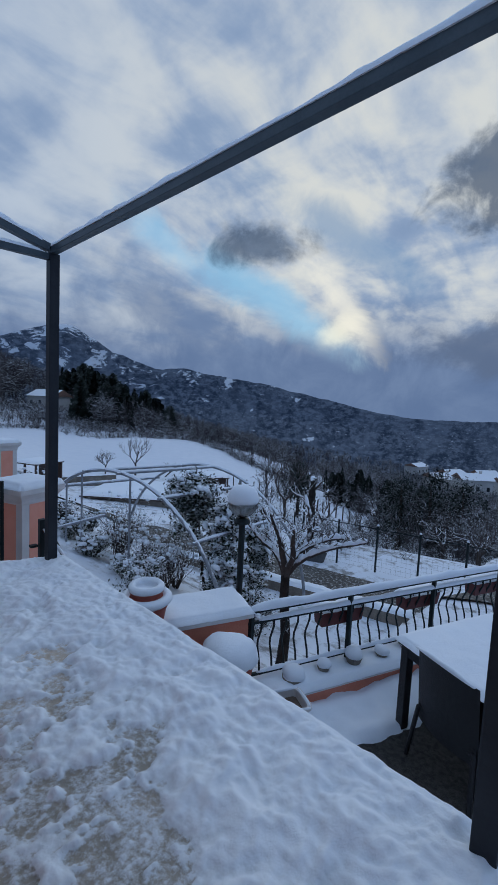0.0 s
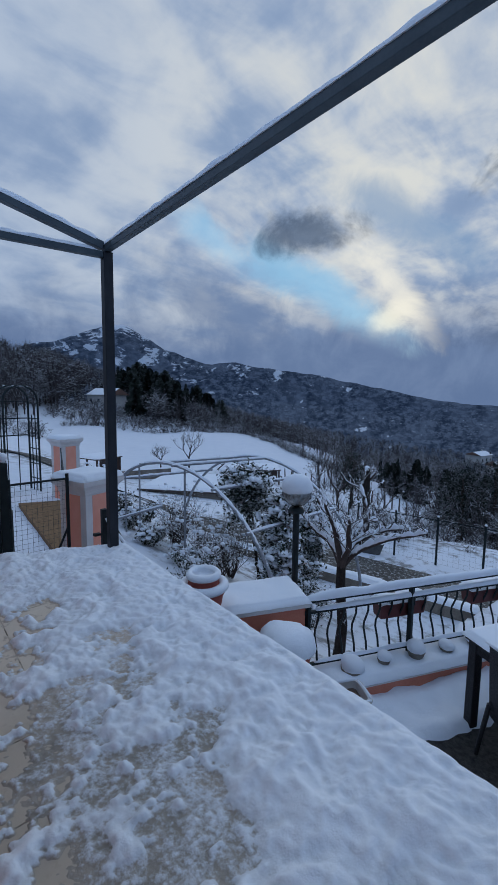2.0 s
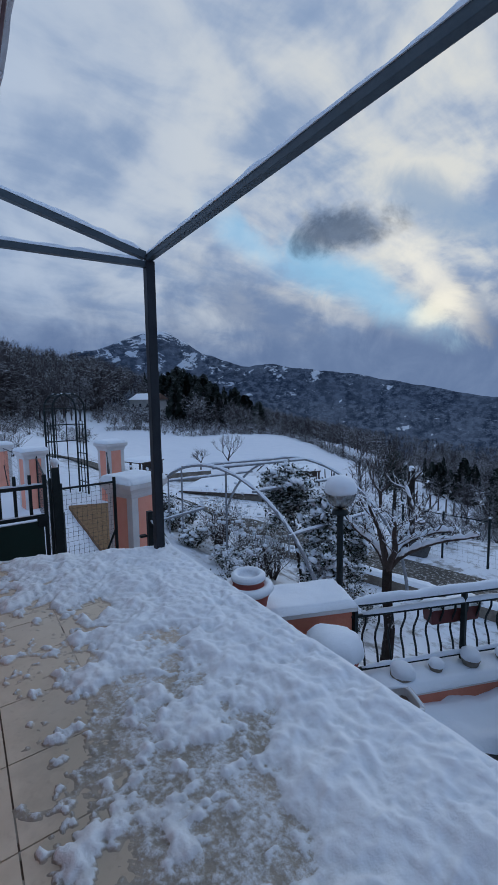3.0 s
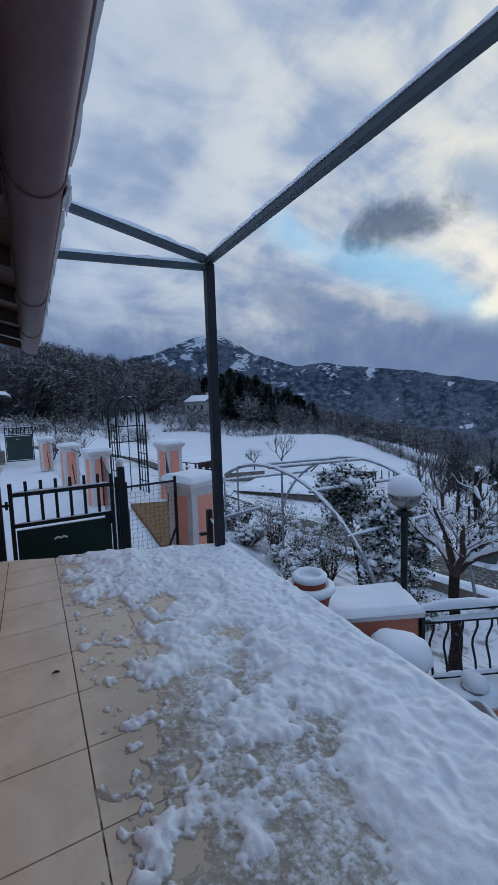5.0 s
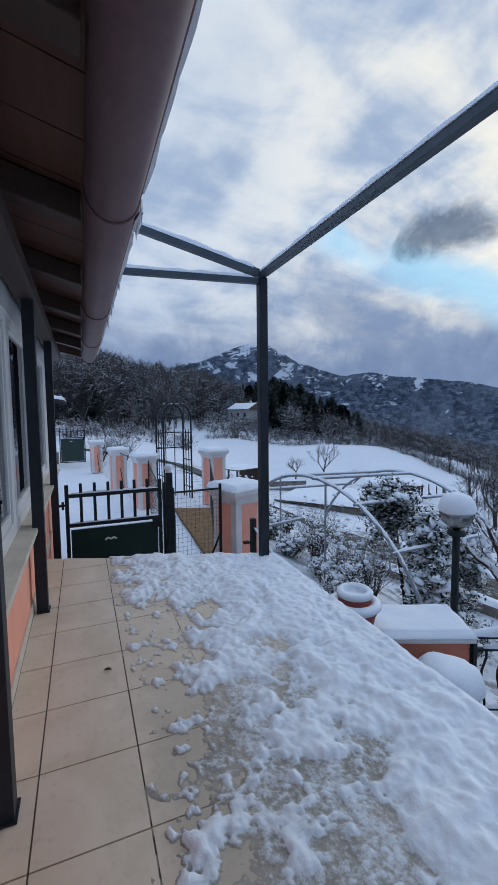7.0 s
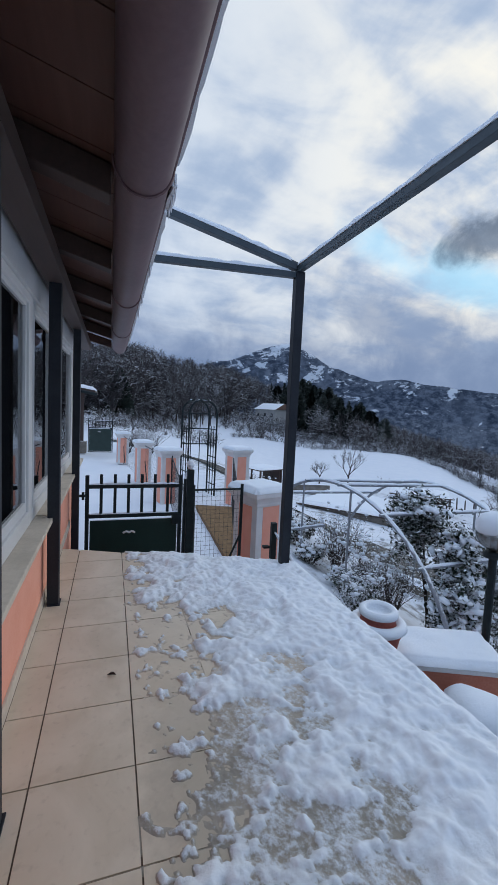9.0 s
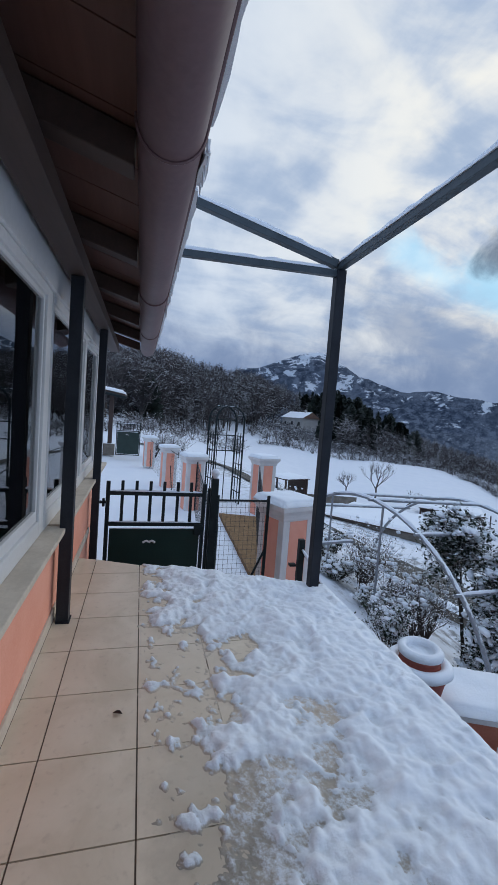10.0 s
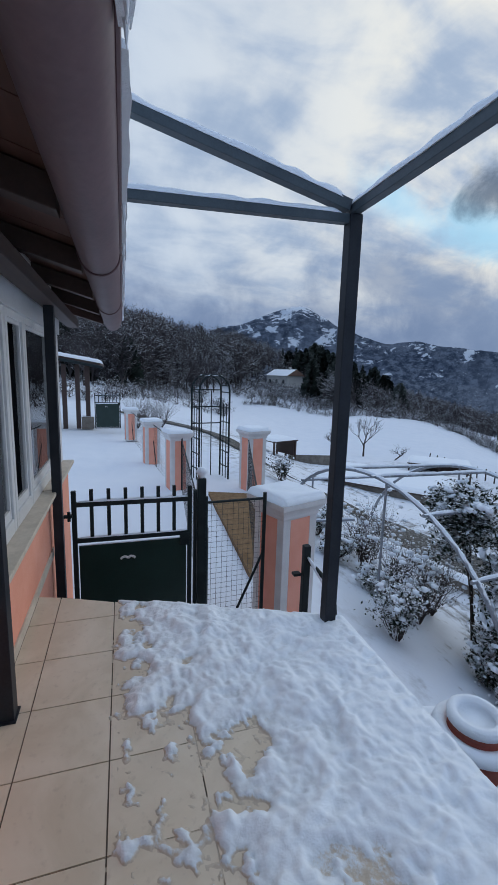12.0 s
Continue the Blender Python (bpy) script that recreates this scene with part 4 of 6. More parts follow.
def rose_arch():
    a = thing("garden_arch", "tall iron garden arch of thin rods, dusted with snow", "arch", pose(-12.0, 2.3, -1.3, 0, 0, 11))
    for sx in (-0.28, 0.28):
        pts = [(sx, -0.42, 0), (sx, -0.42, 2.45)] + [(sx, -0.42 * math.cos(math.pi * k / 10), 2.45 + 0.40 * math.sin(math.pi * k / 10)) for k in range(1, 10)] + [(sx, 0.42, 2.45), (sx, 0.42, 0)]
        part("hoop", tubed(pts, 0.027, 6), iron_mat, a)
    for sy in (-0.42, 0.42):
        for z in (0.4, 0.8, 1.2, 1.6, 2.0, 2.4):
            part("rung", tubed([(-0.28, sy, z), (0.28, sy, z)], 0.016, 6), iron_mat, a)
        for sx in (-0.1, 0.1):
            part("rod", tubed([(sx, sy, 0), (sx, sy, 2.1)], 0.014, 6), iron_mat, a)
    for z in (1.55, 2.0, 2.45):
        part("rung", tubed([(-0.28, -0.42, z), (-0.28, 0.42, z)], 0.016, 6), iron_mat, a)
    for y in (-0.14, 0.14):
        part("rod", tubed([(-0.28, y, 0), (-0.28, y, 2.45)], 0.014, 6), iron_mat, a)
    for k in range(1, 10, 2):
        y, z = -0.42 * math.cos(math.pi * k / 10), 2.45 + 0.40 * math.sin(math.pi * k / 10)
        part("rung", tubed([(-0.28, y, z), (0.28, y, z)], 0.016, 6), iron_mat, a)
    part("snow", snow_strip((0.28, -0.2, 2.83), (0.28, 0.2, 2.83), 0.05, 0.03), snow_mat, a, smooth=True)
    part("snow", snow_strip((-0.28, -0.2, 2.83), (-0.28, 0.2, 2.83), 0.05, 0.03), snow_mat, a, smooth=True)


rose_arch()


# ---- tunnel pergola of bent pipes in the garden ----
def tunnel():
    t = thing("tunnel_pergola", "arched garden pergola of bent galvanised pipes carrying snow", "pergola")
    u, o = Vector((math.cos(0.15), math.sin(0.15), 0)), Vector((-7.03, 3.90, 0))
    back = Vector((-0.47, 2.72, -0.15))
    a, b, zc = 2.82, 2.585, -2.54

    def at(ang, lift=0.0):
        return o + u * (-a * math.cos(ang)) + Vector((0, 0, zc + b * math.sin(ang) + lift))

    def hoop(off, seed):
        pts = [at(math.pi * k / 32) + off for k in range(33)]
        part("hoop", tubed(pts, 0.034, 8), pipe_mat, t, smooth=True)
        for i in range(5, 28, 2):
            part("snow_ridge", snow_strip(pts[i] + Vector((0, 0, 0.02)), pts[i + 2] + Vector((0, 0, 0.02)), 0.062, 0.040, seed=i + seed), snow_mat, t, smooth=True)

    hoop(Vector(), 0)
    hoop(back, 40)
    for deg in (52, 74, 95, 118, 139):
        p = at(radians(deg))
        part("long_pipe", tubed([p - back * 0.04, p + back * 1.05], 0.026, 8), pipe_mat, t)
        part("snow_ridge", snow_strip(p + Vector((0, 0, 0.016)), p + Vector((0, 0, 0.016)) + back, 0.05, 0.034, seed=deg), snow_mat, t, smooth=True)
    for deg, f in ((58, 0.0), (70, 0.0), (100, 0.0), (84, 1.0), (112, 1.0)):
        p = at(radians(deg)) + back * f
        part("upright", tubed([p, Vector((p.x, p.y, -2.6))], 0.02, 8), pipe_mat, t)
    low = Vector((0, 0, -0.86))
    part("side_rail", tubed([at(radians(50)) + low, at(radians(86)) + low + Vector((0, 0, -0.02))], 0.022, 8), pipe_mat, t)
    part("snow_ridge", snow_strip(at(radians(50)) + low + Vector((0, 0, 0.015)), at(radians(86)) + low, 0.04, 0.03, seed=3), snow_mat, t, smooth=True)


tunnel()


# ---- lamp on the garden wall ----
def globe_lamp(x, y, zc, foot):
    l = thing("globe_lamp", "garden lamp post with a clear globe half filled by snow", "lamp", pose(x, y, foot))
    h = zc - foot
    part("pole", tubed([(0, 0, 0), (0, 0, h - 0.19)], 0.031, 12), iron_mat, l)
    part("collar", lathe([(0.0, h - 0.20), (0.075, h - 0.20), (0.08, h - 0.18), (0.06, h - 0.15), (0.0, h - 0.14)], 20), iron_mat, l)
    g = lathe([(0.142 * math.sin(math.pi * k / 18), h - 0.142 * math.cos(math.pi * k / 18)) for k in range(1, 19)], 32)
    part("globe", g, glass_mat, l, "clear round glass globe", True)
    part("bulb", lathe([(0.0, h - 0.14), (0.03, h - 0.13), (0.032, h - 0.06), (0.045, h - 0.02), (0.0, h + 0.03)], 14), bulb_mat, l, smooth=True)
    cap = lathe([(0.136, h + 0.0), (0.149, h + 0.022), (0.153, h + 0.045), (0.138, h + 0.10), (0.11, h + 0.142), (0.05, h + 0.168), (0.0, h + 0.172)], 32)
    for v in cap.verts:
        k = 1 + 0.04 * fbm(v.co.x * 9, v.co.y * 9, v.co.z * 9)
        v.co.x, v.co.y = v.co.x * k, v.co.y * k
        if v.co.z < h - 0.02:
            v.co.z += 0.05 * fbm(v.co.x * 8, v.co.y * 8, 4)
    part("snow_hood", cap, snow_mat, l, "snow hood over the globe", True)


globe_lamp(-2.66, 2.84, 0.445, -1.7)


# ---- lower terrace: wall pier, ledge, railing ----
TURNED = math.degrees(math.atan2(0.92, 0.39)) - 90
RAIL0 = Vector((-2.20, 2.48, 0))
ALONG, ACROSS = Vector((0.39, 0.92, 0)).normalized(), Vector((0.92, -0.39, 0)).normalized()


def on_rail(s, c, z):
    return RAIL0 + ALONG * s + ACROSS * c + Vector((0, 0, z))


yard = part("lower_floor", prism([(-2.6, 1.48), (3.0, 1.48), (3.0, 9.0), tuple(on_rail(6.9, 0.1, 0))[:2], tuple(on_rail(-0.1, 0.1, 0))[:2]], -1.5, -1.195), gravel_mat)
tagged(yard, "paved lower terrace under deep snow", "floor", kind="structure")
yard_snow = snow_slab((-2.5, 1.5, -1.215), (3.0, 8.9), 0.085, cell=0.045, rough=0.55)
bmesh.ops.bisect_plane(yard_snow, geom=[*yard_snow.verts, *yard_snow.edges, *yard_snow.faces], plane_co=on_rail(0, 0.05, 0), plane_no=-ACROSS, clear_outer=True)
for v in yard_snow.verts:
    q = pose(-1.20, 3.20, 0, 0, 0, TURNED).inverted() @ v.co
    inside = min(q.x - 0.06, 1.3 - q.x, q.y + 0.50 - 0.35 * q.x, 1.65 - q.y) + 0.06 * fbm(q.x * 5, q.y * 5, 2.0)
    v.co.z -= 0.14 * max(0.0, min(1.0, inside / 0.06))
tagged(part("lower_snow", yard_snow, snow_mat, smooth=True), "trodden snow on the lower terrace", "snow", kind="stuff")

pier = thing("wall_pier", "broad orange pier with a pale coping under snow", "pier", pose(-2.47, 1.84, -1.3, 0, 0, TURNED))
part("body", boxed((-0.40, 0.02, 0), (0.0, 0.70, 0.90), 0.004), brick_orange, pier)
part("coping", boxed((-0.44, -0.02, 0.90), (0.035, 0.735, 0.945), 0.008), trim_mat, pier)
part("snow_cap", snow_slab((-0.43, -0.6, 0.945), (0.03, 0.73), 0.055, seed=2, rough=0.15), snow_mat, pier, smooth=True)
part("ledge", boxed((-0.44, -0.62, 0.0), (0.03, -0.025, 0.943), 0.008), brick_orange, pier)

ledge = thing("planter_ledge", "low orange planting ledge with snow along the railing", "wall")
m = Matrix.Translation(on_rail(0, 0, 0)) @ pose(0, 0, 0, 0, 0, TURNED)
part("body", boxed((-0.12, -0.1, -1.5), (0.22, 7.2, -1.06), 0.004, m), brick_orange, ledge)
part("coping", boxed((-0.14, -0.1, -1.06), (0.245, 7.2, -1.03), 0.006, m), trim_mat, ledge)
part("snow_cover", snow_slab((-0.13, -0.1, -1.03), (0.24, 7.2), 0.06, m, seed=5, rough=0.35), snow_mat, ledge, smooth=True)


def railing():
    r = thing("railing", "black wrought-iron railing with belly-shaped bars and snow on the handrail", "railing")
    z1, z0 = -0.36, -0.93
    for z, w in ((z1, 0.022), (z1 - 0.10, 0.014), (z0, 0.014)):
        part("rail", bar(bmesh.new(), on_rail(0.0, 0, z), on_rail(7.1, 0, z), w * 2, 0.024), iron_mat, r)
    for s in (0.03, 1.07, 2.16, 3.25, 4.34, 5.43, 6.52, 7.1):
        p = on_rail(s, 0, 0)
        part("post", boxed((p.x - 0.02, p.y - 0.02, -1.03), (p.x + 0.02, p.y + 0.02, z1), 0.003), iron_mat, r)
    s = 0.13
    while s < 7.05:
        pts = [on_rail(s, c, z) for c, z in ((0, z1 - 0.1), (0.0, z1 - 0.17), (-0.055, z1 - 0.30), (-0.06, z1 - 0.36), (-0.015, z1 - 0.47), (0, z0))]
        part("baluster", tubed(pts, 0.0095, 6), iron_mat, r)
        s += 0.122
    part("rail_snow", snow_strip(on_rail(0, 0, z1 + 0.012), on_rail(7.1, 0, z1 + 0.012), 0.072, 0.060), snow_mat, r, smooth=True)
    part("rail_snow", snow_strip(on_rail(0.1, 0, z1 - 0.088), on_rail(7.1, 0, z1 - 0.088), 0.05, 0.036, seed=8), snow_mat, r, smooth=True)
    part("rail_snow", snow_strip(on_rail(0.1, 0, z0 + 0.01), on_rail(7.1, 0, z0 + 0.01), 0.045, 0.03, seed=9), snow_mat, r, smooth=True)


railing()


def rail_box(s0, seed):
    """A tapered plant box hung on the outer side of the railing."""
    p = thing("hanging_planter", "dark red plant box hung on the railing, topped with snow", "planter", Matrix.Translation(on_rail(s0, -0.10, -0.66)) @ pose(0, 0, 0, 0, 0, TURNED), "railing planters")
    bm = boxed((-0.075, -0.25, 0), (0.075, 0.25, 0.15), 0.008)
    for v in bm.verts:
        k = 0.82 + 0.18 * v.co.z / 0.15
        v.co.x, v.co.y = v.co.x * k, v.co.y * (0.94 + 0.06 * v.co.z / 0.15)
    part("box", bm, dark_red, p)
    part("hook", tubed([(0.06, 0.18, 0.14), (0.09, 0.18, 0.21), (0.105, 0.18, 0.17)], 0.006, 6), iron_mat, p)
    part("hook", tubed([(0.06, -0.18, 0.14), (0.09, -0.18, 0.21), (0.105, -0.18, 0.17)], 0.006, 6), iron_mat, p)
    part("snow_cap", snow_slab((-0.075, -0.25, 0.15), (0.075, 0.25), 0.05, seed=seed, rough=0.4), snow_mat, p, smooth=True)


for k, s0 in enumerate((1.02, 2.05, 3.10)):
    rail_box(s0, k)


def urn(x, y, z, s=1.0, name="flower_pot", label="round terracotta flower pot with rings of snow on its rims"):
    p = thing(name, label, "pot", pose(x, y, z) @ Matrix.Scale(s, 4))
    part("body", lathe([(0.0, 0.0), (0.12, 0.0), (0.145, 0.08), (0.16, 0.16), (0.178, 0.20), (0.18, 0.235), (0.14, 0.245), (0.118, 0.262), (0.120, 0.285), (0.134, 0.30),
                        (0.134, 0.322), (0.095, 0.322), (0.09, 0.28), (0.0, 0.28)]), terra_mat, p, smooth=True)
    part("rim_snow", lathe([(0.090, 0.315), (0.086, 0.335), (0.100, 0.358), (0.122, 0.358), (0.140, 0.34), (0.139, 0.312)]), snow_mat, p, "ring of snow on the rim", True)
    part("shoulder_snow", lathe([(0.128, 0.25), (0.136, 0.268), (0.168, 0.278), (0.198, 0.26), (0.205, 0.23), (0.182, 0.208)]), snow_mat, p, "ring of snow on the shoulder", True)
    part("soil_snow", lathe([(0.0, 0.305), (0.04, 0.300), (0.06, 0.284)]), snow_mat, p, smooth=True)
    return p


urn(-2.57, 1.71, -0.352, 0.97)


def snow_ball(name, label, x, y, z, r, h, body=None):
    p = thing(name, label, "pot", pose(x, y, z))
    part("pot", lathe([(0.0, 0), (r * 0.75, 0), (r * 0.95, h - 1.15 * r), (r, h - 1.1 * r), (r, h - 0.85 * r), (r * 0.9, h - 0.8 * r), (0, h - 0.8 * r)], 22), body or terra_mat, p, smooth=True)
    d = lathe([(r * 1.0, h - 0.98 * r), (r * 1.1, h - 0.8 * r), (r * 1.08, h - 0.5 * r), (r * 0.9, h - 0.22 * r), (r * 0.55, h - 0.05 * r), (r * 0.2, h), (0, h)], 26)
    for v in d.verts:
        k = 1 + 0.22 * fbm(v.co.x * 6 + x * 3, v.co.y * 6, v.co.z * 6)
        v.co.x, v.co.y = v.co.x * k, v.co.y * k
    part("snow_mound", d, snow_mat, p, smooth=True)


snow_ball("planted_pot", "red pot under a big round heap of snow", -2.03, 2.09, -1.18, 0.19, 0.82)
for s, r, h in ((0.42, 0.095, 0.11), (0.74, 0.06, 0.11), (1.08, 0.08, 0.15), (1.42, 0.065, 0.10), (1.75, 0.075, 0.12), (2.2, 0.065, 0.10)):
    q = on_rail(s, 0.09, -0.99)
    snow_ball("small_pot", "small dark plant pot heaped with snow on the ledge", q.x, q.y, q.z, r, h, stone_mat)


def planter():
    p = thing("planter_trough", "long pale plastic planter with a snowy rim", "planter", pose(-1.83, 2.45, -1.18, 0, 0, -28))
    bm = bmesh.new()
    rings = []
    for s, z in ((0.85, 0.0), (0.98, 0.20), (1.06, 0.205), (1.06, 0.225), (0.92, 0.225), (0.90, 0.12)):
        ring = []
        for cx, cy, a0 in ((1, 1, 0), (-1, 1, 90), (-1, -1, 180), (1, -1, 270)):
            for k in range(4):
                a = radians(a0 + 30 * k)
                ring.append(bm.verts.new((s * (cx * 0.08 + 0.05 * math.cos(a)), s * (cy * 0.20 + 0.05 * math.sin(a)), z)))
        rings.append(ring)
    n = len(rings[0])
    for a, b in zip(rings, rings[1:]):
        for k in range(n):
            bm.faces.new((a[k], a[(k + 1) % n], b[(k + 1) % n], b[k]))
    bm.faces.new(rings[0][::-1])
    part("body", bm, trim_mat, p)
    part("soil", boxed((-0.115, -0.22, 0.10), (0.115, 0.22, 0.16)), grout_mat, p)
    for a, b in (((-0.125, -0.24), (-0.125, 0.24)), ((0.125, -0.24), (0.125, 0.24)), ((-0.11, 0.245), (0.11, 0.245)), ((-0.11, -0.245), (0.11, -0.245))):
        part("rim_snow", snow_strip((*a, 0.222), (*b, 0.222), 0.03, 0.022), snow_mat, p, smooth=True)


planter()


def table():
    t = thing("garden_table", "black garden table under a smooth sheet of snow", "table", pose(-1.20, 3.20, -1.18, 0, 0, TURNED))
    part("top", boxed((0, 0, 0.70), (0.80, 1.65, 0.735), 0.006), wicker_mat, t)
    for x in (0.05, 0.75):
        for y in (0.06, 1.58):
            part("leg", boxed((x - 0.035, y - 0.035, 0), (x + 0.035, y + 0.035, 0.70), 0.006), wicker_mat, t)
    part("apron", boxed((0.03, 0.03, 0.62), (0.77, 1.61, 0.70)), wicker_mat, t)
    part("snow_sheet", snow_slab((-0.01, -0.01, 0.735), (0.81, 1.66), 0.05, seed=7, rough=0.12), snow_mat, t, smooth=True)


def chair(m):
    c = thing("wicker_chair", "black woven garden chair pushed against the table", "chair", m, "garden chairs")
    part("seat", boxed((-0.24, -0.22, 0.36), (0.24, 0.24, 0.43), 0.02), wicker_mat, c)
    bm = bmesh.new()
    rows = []
    for k in range(9):
        z = 0.30 + 0.58 * k / 8
        row = []
        for i in range(11):
            x = -0.25 + 0.5 * i / 10
            row.append(bm.verts.new((x, -0.24 - 0.05 * k / 8 + 0.05 * (x / 0.25) ** 2 , z + (0.0 if k < 8 else -0.03 * (x / 0.25) ** 2))))
        rows.append(row)
    for a, b in zip(rows, rows[1:]):
        for i in range(10):
            bm.faces.new((a[i], a[i + 1], b[i + 1], b[i]))
    bmesh.ops.solidify(bm, geom=list(bm.faces), thickness=0.03)
    part("backrest", bm, wicker_mat, c)
    for sx in (-1, 1):
        for y in (-0.24, 0.2):
            part("leg", tubed([(sx * 0.23, y * 0.9, 0.40), (sx * 0.27, y - 0.02 * (1 if y < 0 else -1), 0.0)], 0.017, 8), wicker_mat, c)
    part("snow", snow_strip((-0.24, -0.275, 0.865), (0.24, -0.275, 0.865), 0.04, 0.025), snow_mat, c, smooth=True)
    return c


table()
seat = chair(pose(-0.64, 3.12, -1.18, 0, 0, -24))
copy_thing(seat, pose(-0.02, 3.44, -1.18, 0, 0, 66))


# ---- trees and shrubs ----
def grow(bm, rnd, p, d, length, rad, depth, spread_=0.6, up=0.15, sides=5, kids=3, tips=None):
    """A limb that bends, tapers and forks."""
    pts, rads = [p], [rad]
    n = 4 if depth > 1 else 3
    for k in range(n):
        d = (d + Vector((rnd.gauss(0, 0.13), rnd.gauss(0, 0.13), rnd.gauss(0, 0.10) + up * 0.35))).normalized()
        p = p + d * length / n
        pts.append(p)
        rads.append(rad * (1 - 0.42 * (k + 1) / n))
    tube(bm, pts, rads, sides if depth > 1 else 3, False)
    if depth == 0:
        if tips is not None:
            tips.append(p)
        return
    for k in range(kids + (1 if rnd.random() < 0.4 else 0)):
        i = rnd.randint(max(1, n - 2), n)
        axis = d.orthogonal().normalized()
        axis.rotate(Matrix.Rotation(rnd.uniform(0, 6.28), 3, d))
        e = (d + axis * rnd.uniform(0.5, 1.2) * spread_ + Vector((0, 0, up))).normalized()
        grow(bm, rnd, pts[i], e, length * rnd.uniform(0.55, 0.8), rads[i] * 0.7, depth - 1, spread_, up, sides, kids, tips)


def bare_tree(x, y, h, seed, label, depth=4, kids=2, spread_=0.8, up=0.12, rad=0.05, lean=(0, 0), mat=None, name="bare_tree"):
    rnd = random.Random(seed)
    t = thing(name, label, "tree", pose(x, y, land(x, y) - 0.05))
    bm = bmesh.new()
    tube(bm, [(0, 0, 0), (lean[0] * 0.4, lean[1] * 0.4, h * 0.14), (lean[0], lean[1], h * 0.3)], [rad * 1.3, rad * 1.05, rad], 8, False)
    part("trunk", bm, bark_mat, t)
    crown = bmesh.new()
    for k in range(4):
        a = 6.28 * k / 4 + rnd.uniform(-0.5, 0.5)
        d = Vector((math.cos(a) * spread_, math.sin(a) * spread_, 0.8)).normalized()
        grow(crown, rnd, Vector((lean[0], lean[1], h * rnd.uniform(0.24, 0.3))), d, h * 0.28, rad * 0.7, depth, spread_, up, 5, kids)
    part("crown", crown, mat or bark_mat, t)
    return t


def leaf(bm, p, size, rnd, flat_=0.5):
    """One small folded leaf."""
    d = Vector((rnd.gauss(0, 1), rnd.gauss(0, 1), rnd.gauss(0, flat_))).normalized()
    s = d.cross(Vector((rnd.gauss(0, 0.4), rnd.gauss(0, 0.4), 1))).normalized()
    a, b = p - d * size, p + d * size
    q = [bm.verts.new(v) for v in (a, p + s * size * 0.5, b, p - s * size * 0.5)]
    bm.faces.new(q)


def shrub(x, y, h, w, seed, label, leaves=420, mat=None, size=0.028, twigs=16, name="shrub", heaps=30, base=None):
    rnd = random.Random(seed)
    z = land(x, y) if base is None else base
    t = thing(name, label, "shrub", pose(x, y, z - 0.04))
    bm, tips = bmesh.new(), []
    for k in range(twigs):
        a = rnd.uniform(0, 6.28)
        d = Vector((math.cos(a) * w / h * 0.9, math.sin(a) * w / h * 0.9, 1.0)).normalized()
        grow(bm, rnd, Vector((0.04 * math.cos(a), 0.04 * math.sin(a), 0)), d, h * rnd.uniform(0.4, 0.6), 0.008, 2, 0.7, 0.2, 4, 2, tips)
    part("stem_work", bm, twig_mat, t)
    if leaves:
        lb = bmesh.new()
        for k in range(leaves):
            p = rnd.choice(tips) * rnd.uniform(0.5, 1.0) + Vector((rnd.gauss(0, 0.045), rnd.gauss(0, 0.045), rnd.gauss(0, 0.045)))
            p.z = max(p.z, 0.05)
            leaf(lb, p, size * rnd.uniform(0.7, 1.4), rnd)
        part("foliage", lb, mat or leaf_mat, t)
    if heaps:
        sb = bmesh.new()
        for k in range(heaps):
            p = rnd.choice(tips) + Vector((rnd.gauss(0, 0.05), rnd.gauss(0, 0.05), 0.02))
            r = rnd.uniform(0.025, 0.065) * (1 + w * 0.3)
            bmesh.ops.create_icosphere(sb, subdivisions=1, radius=r, matrix=Matrix.Translation(p) @ Matrix.Diagonal((1, rnd.uniform(0.6, 1), 0.55, 1)))
        part("snow_clumps", sb, snow_mat, t, smooth=True)
    return t


LS = "low evergreen shrub weighed down by clumps of snow"
for x, y, h, w, sd in ((-5.62, 3.66, 0.85, 0.30, 1), (-7.0, 4.2, 0.45, 0.4, 2), (-7.9, 3.95, 0.55, 0.5, 3), (-8.9, 4.0, 0.55, 0.4, 4), (-5.1, 4.9, 0.6, 0.4, 5), (-4.4, 4.6, 0.45, 0.4, 6)):
    shrub(x, y, h, w, sd, LS, 1900, size=0.026, heaps=46)
for x, y, h, w, sd in ((-7.0, 4.7, 1.25, 0.45, 11), (-7.7, 4.5, 1.35, 0.5, 12), (-6.3, 4.6, 1.25, 0.4, 13), (-8.4, 4.9, 1.3, 0.5, 14), (-6.7, 5.2, 1.3, 0.45, 18)):
    shrub(x, y, h, w, sd, "dense bare twiggy shrub with sparse dry leaves and snow", 700, dryleaf_mat, 0.022, 34, heaps=34)
for x, y, h, w, sd in ((-9.6, 4.1, 0.7, 0.35, 15), (-9.9, 4.9, 0.6, 0.3, 16), (-12.5, 4.6, 0.9, 0.4, 17)):
    shrub(x, y, h, w, sd, "small clipped conifer dusted with snow", 900, needle_mat, 0.03, 14, heaps=30)

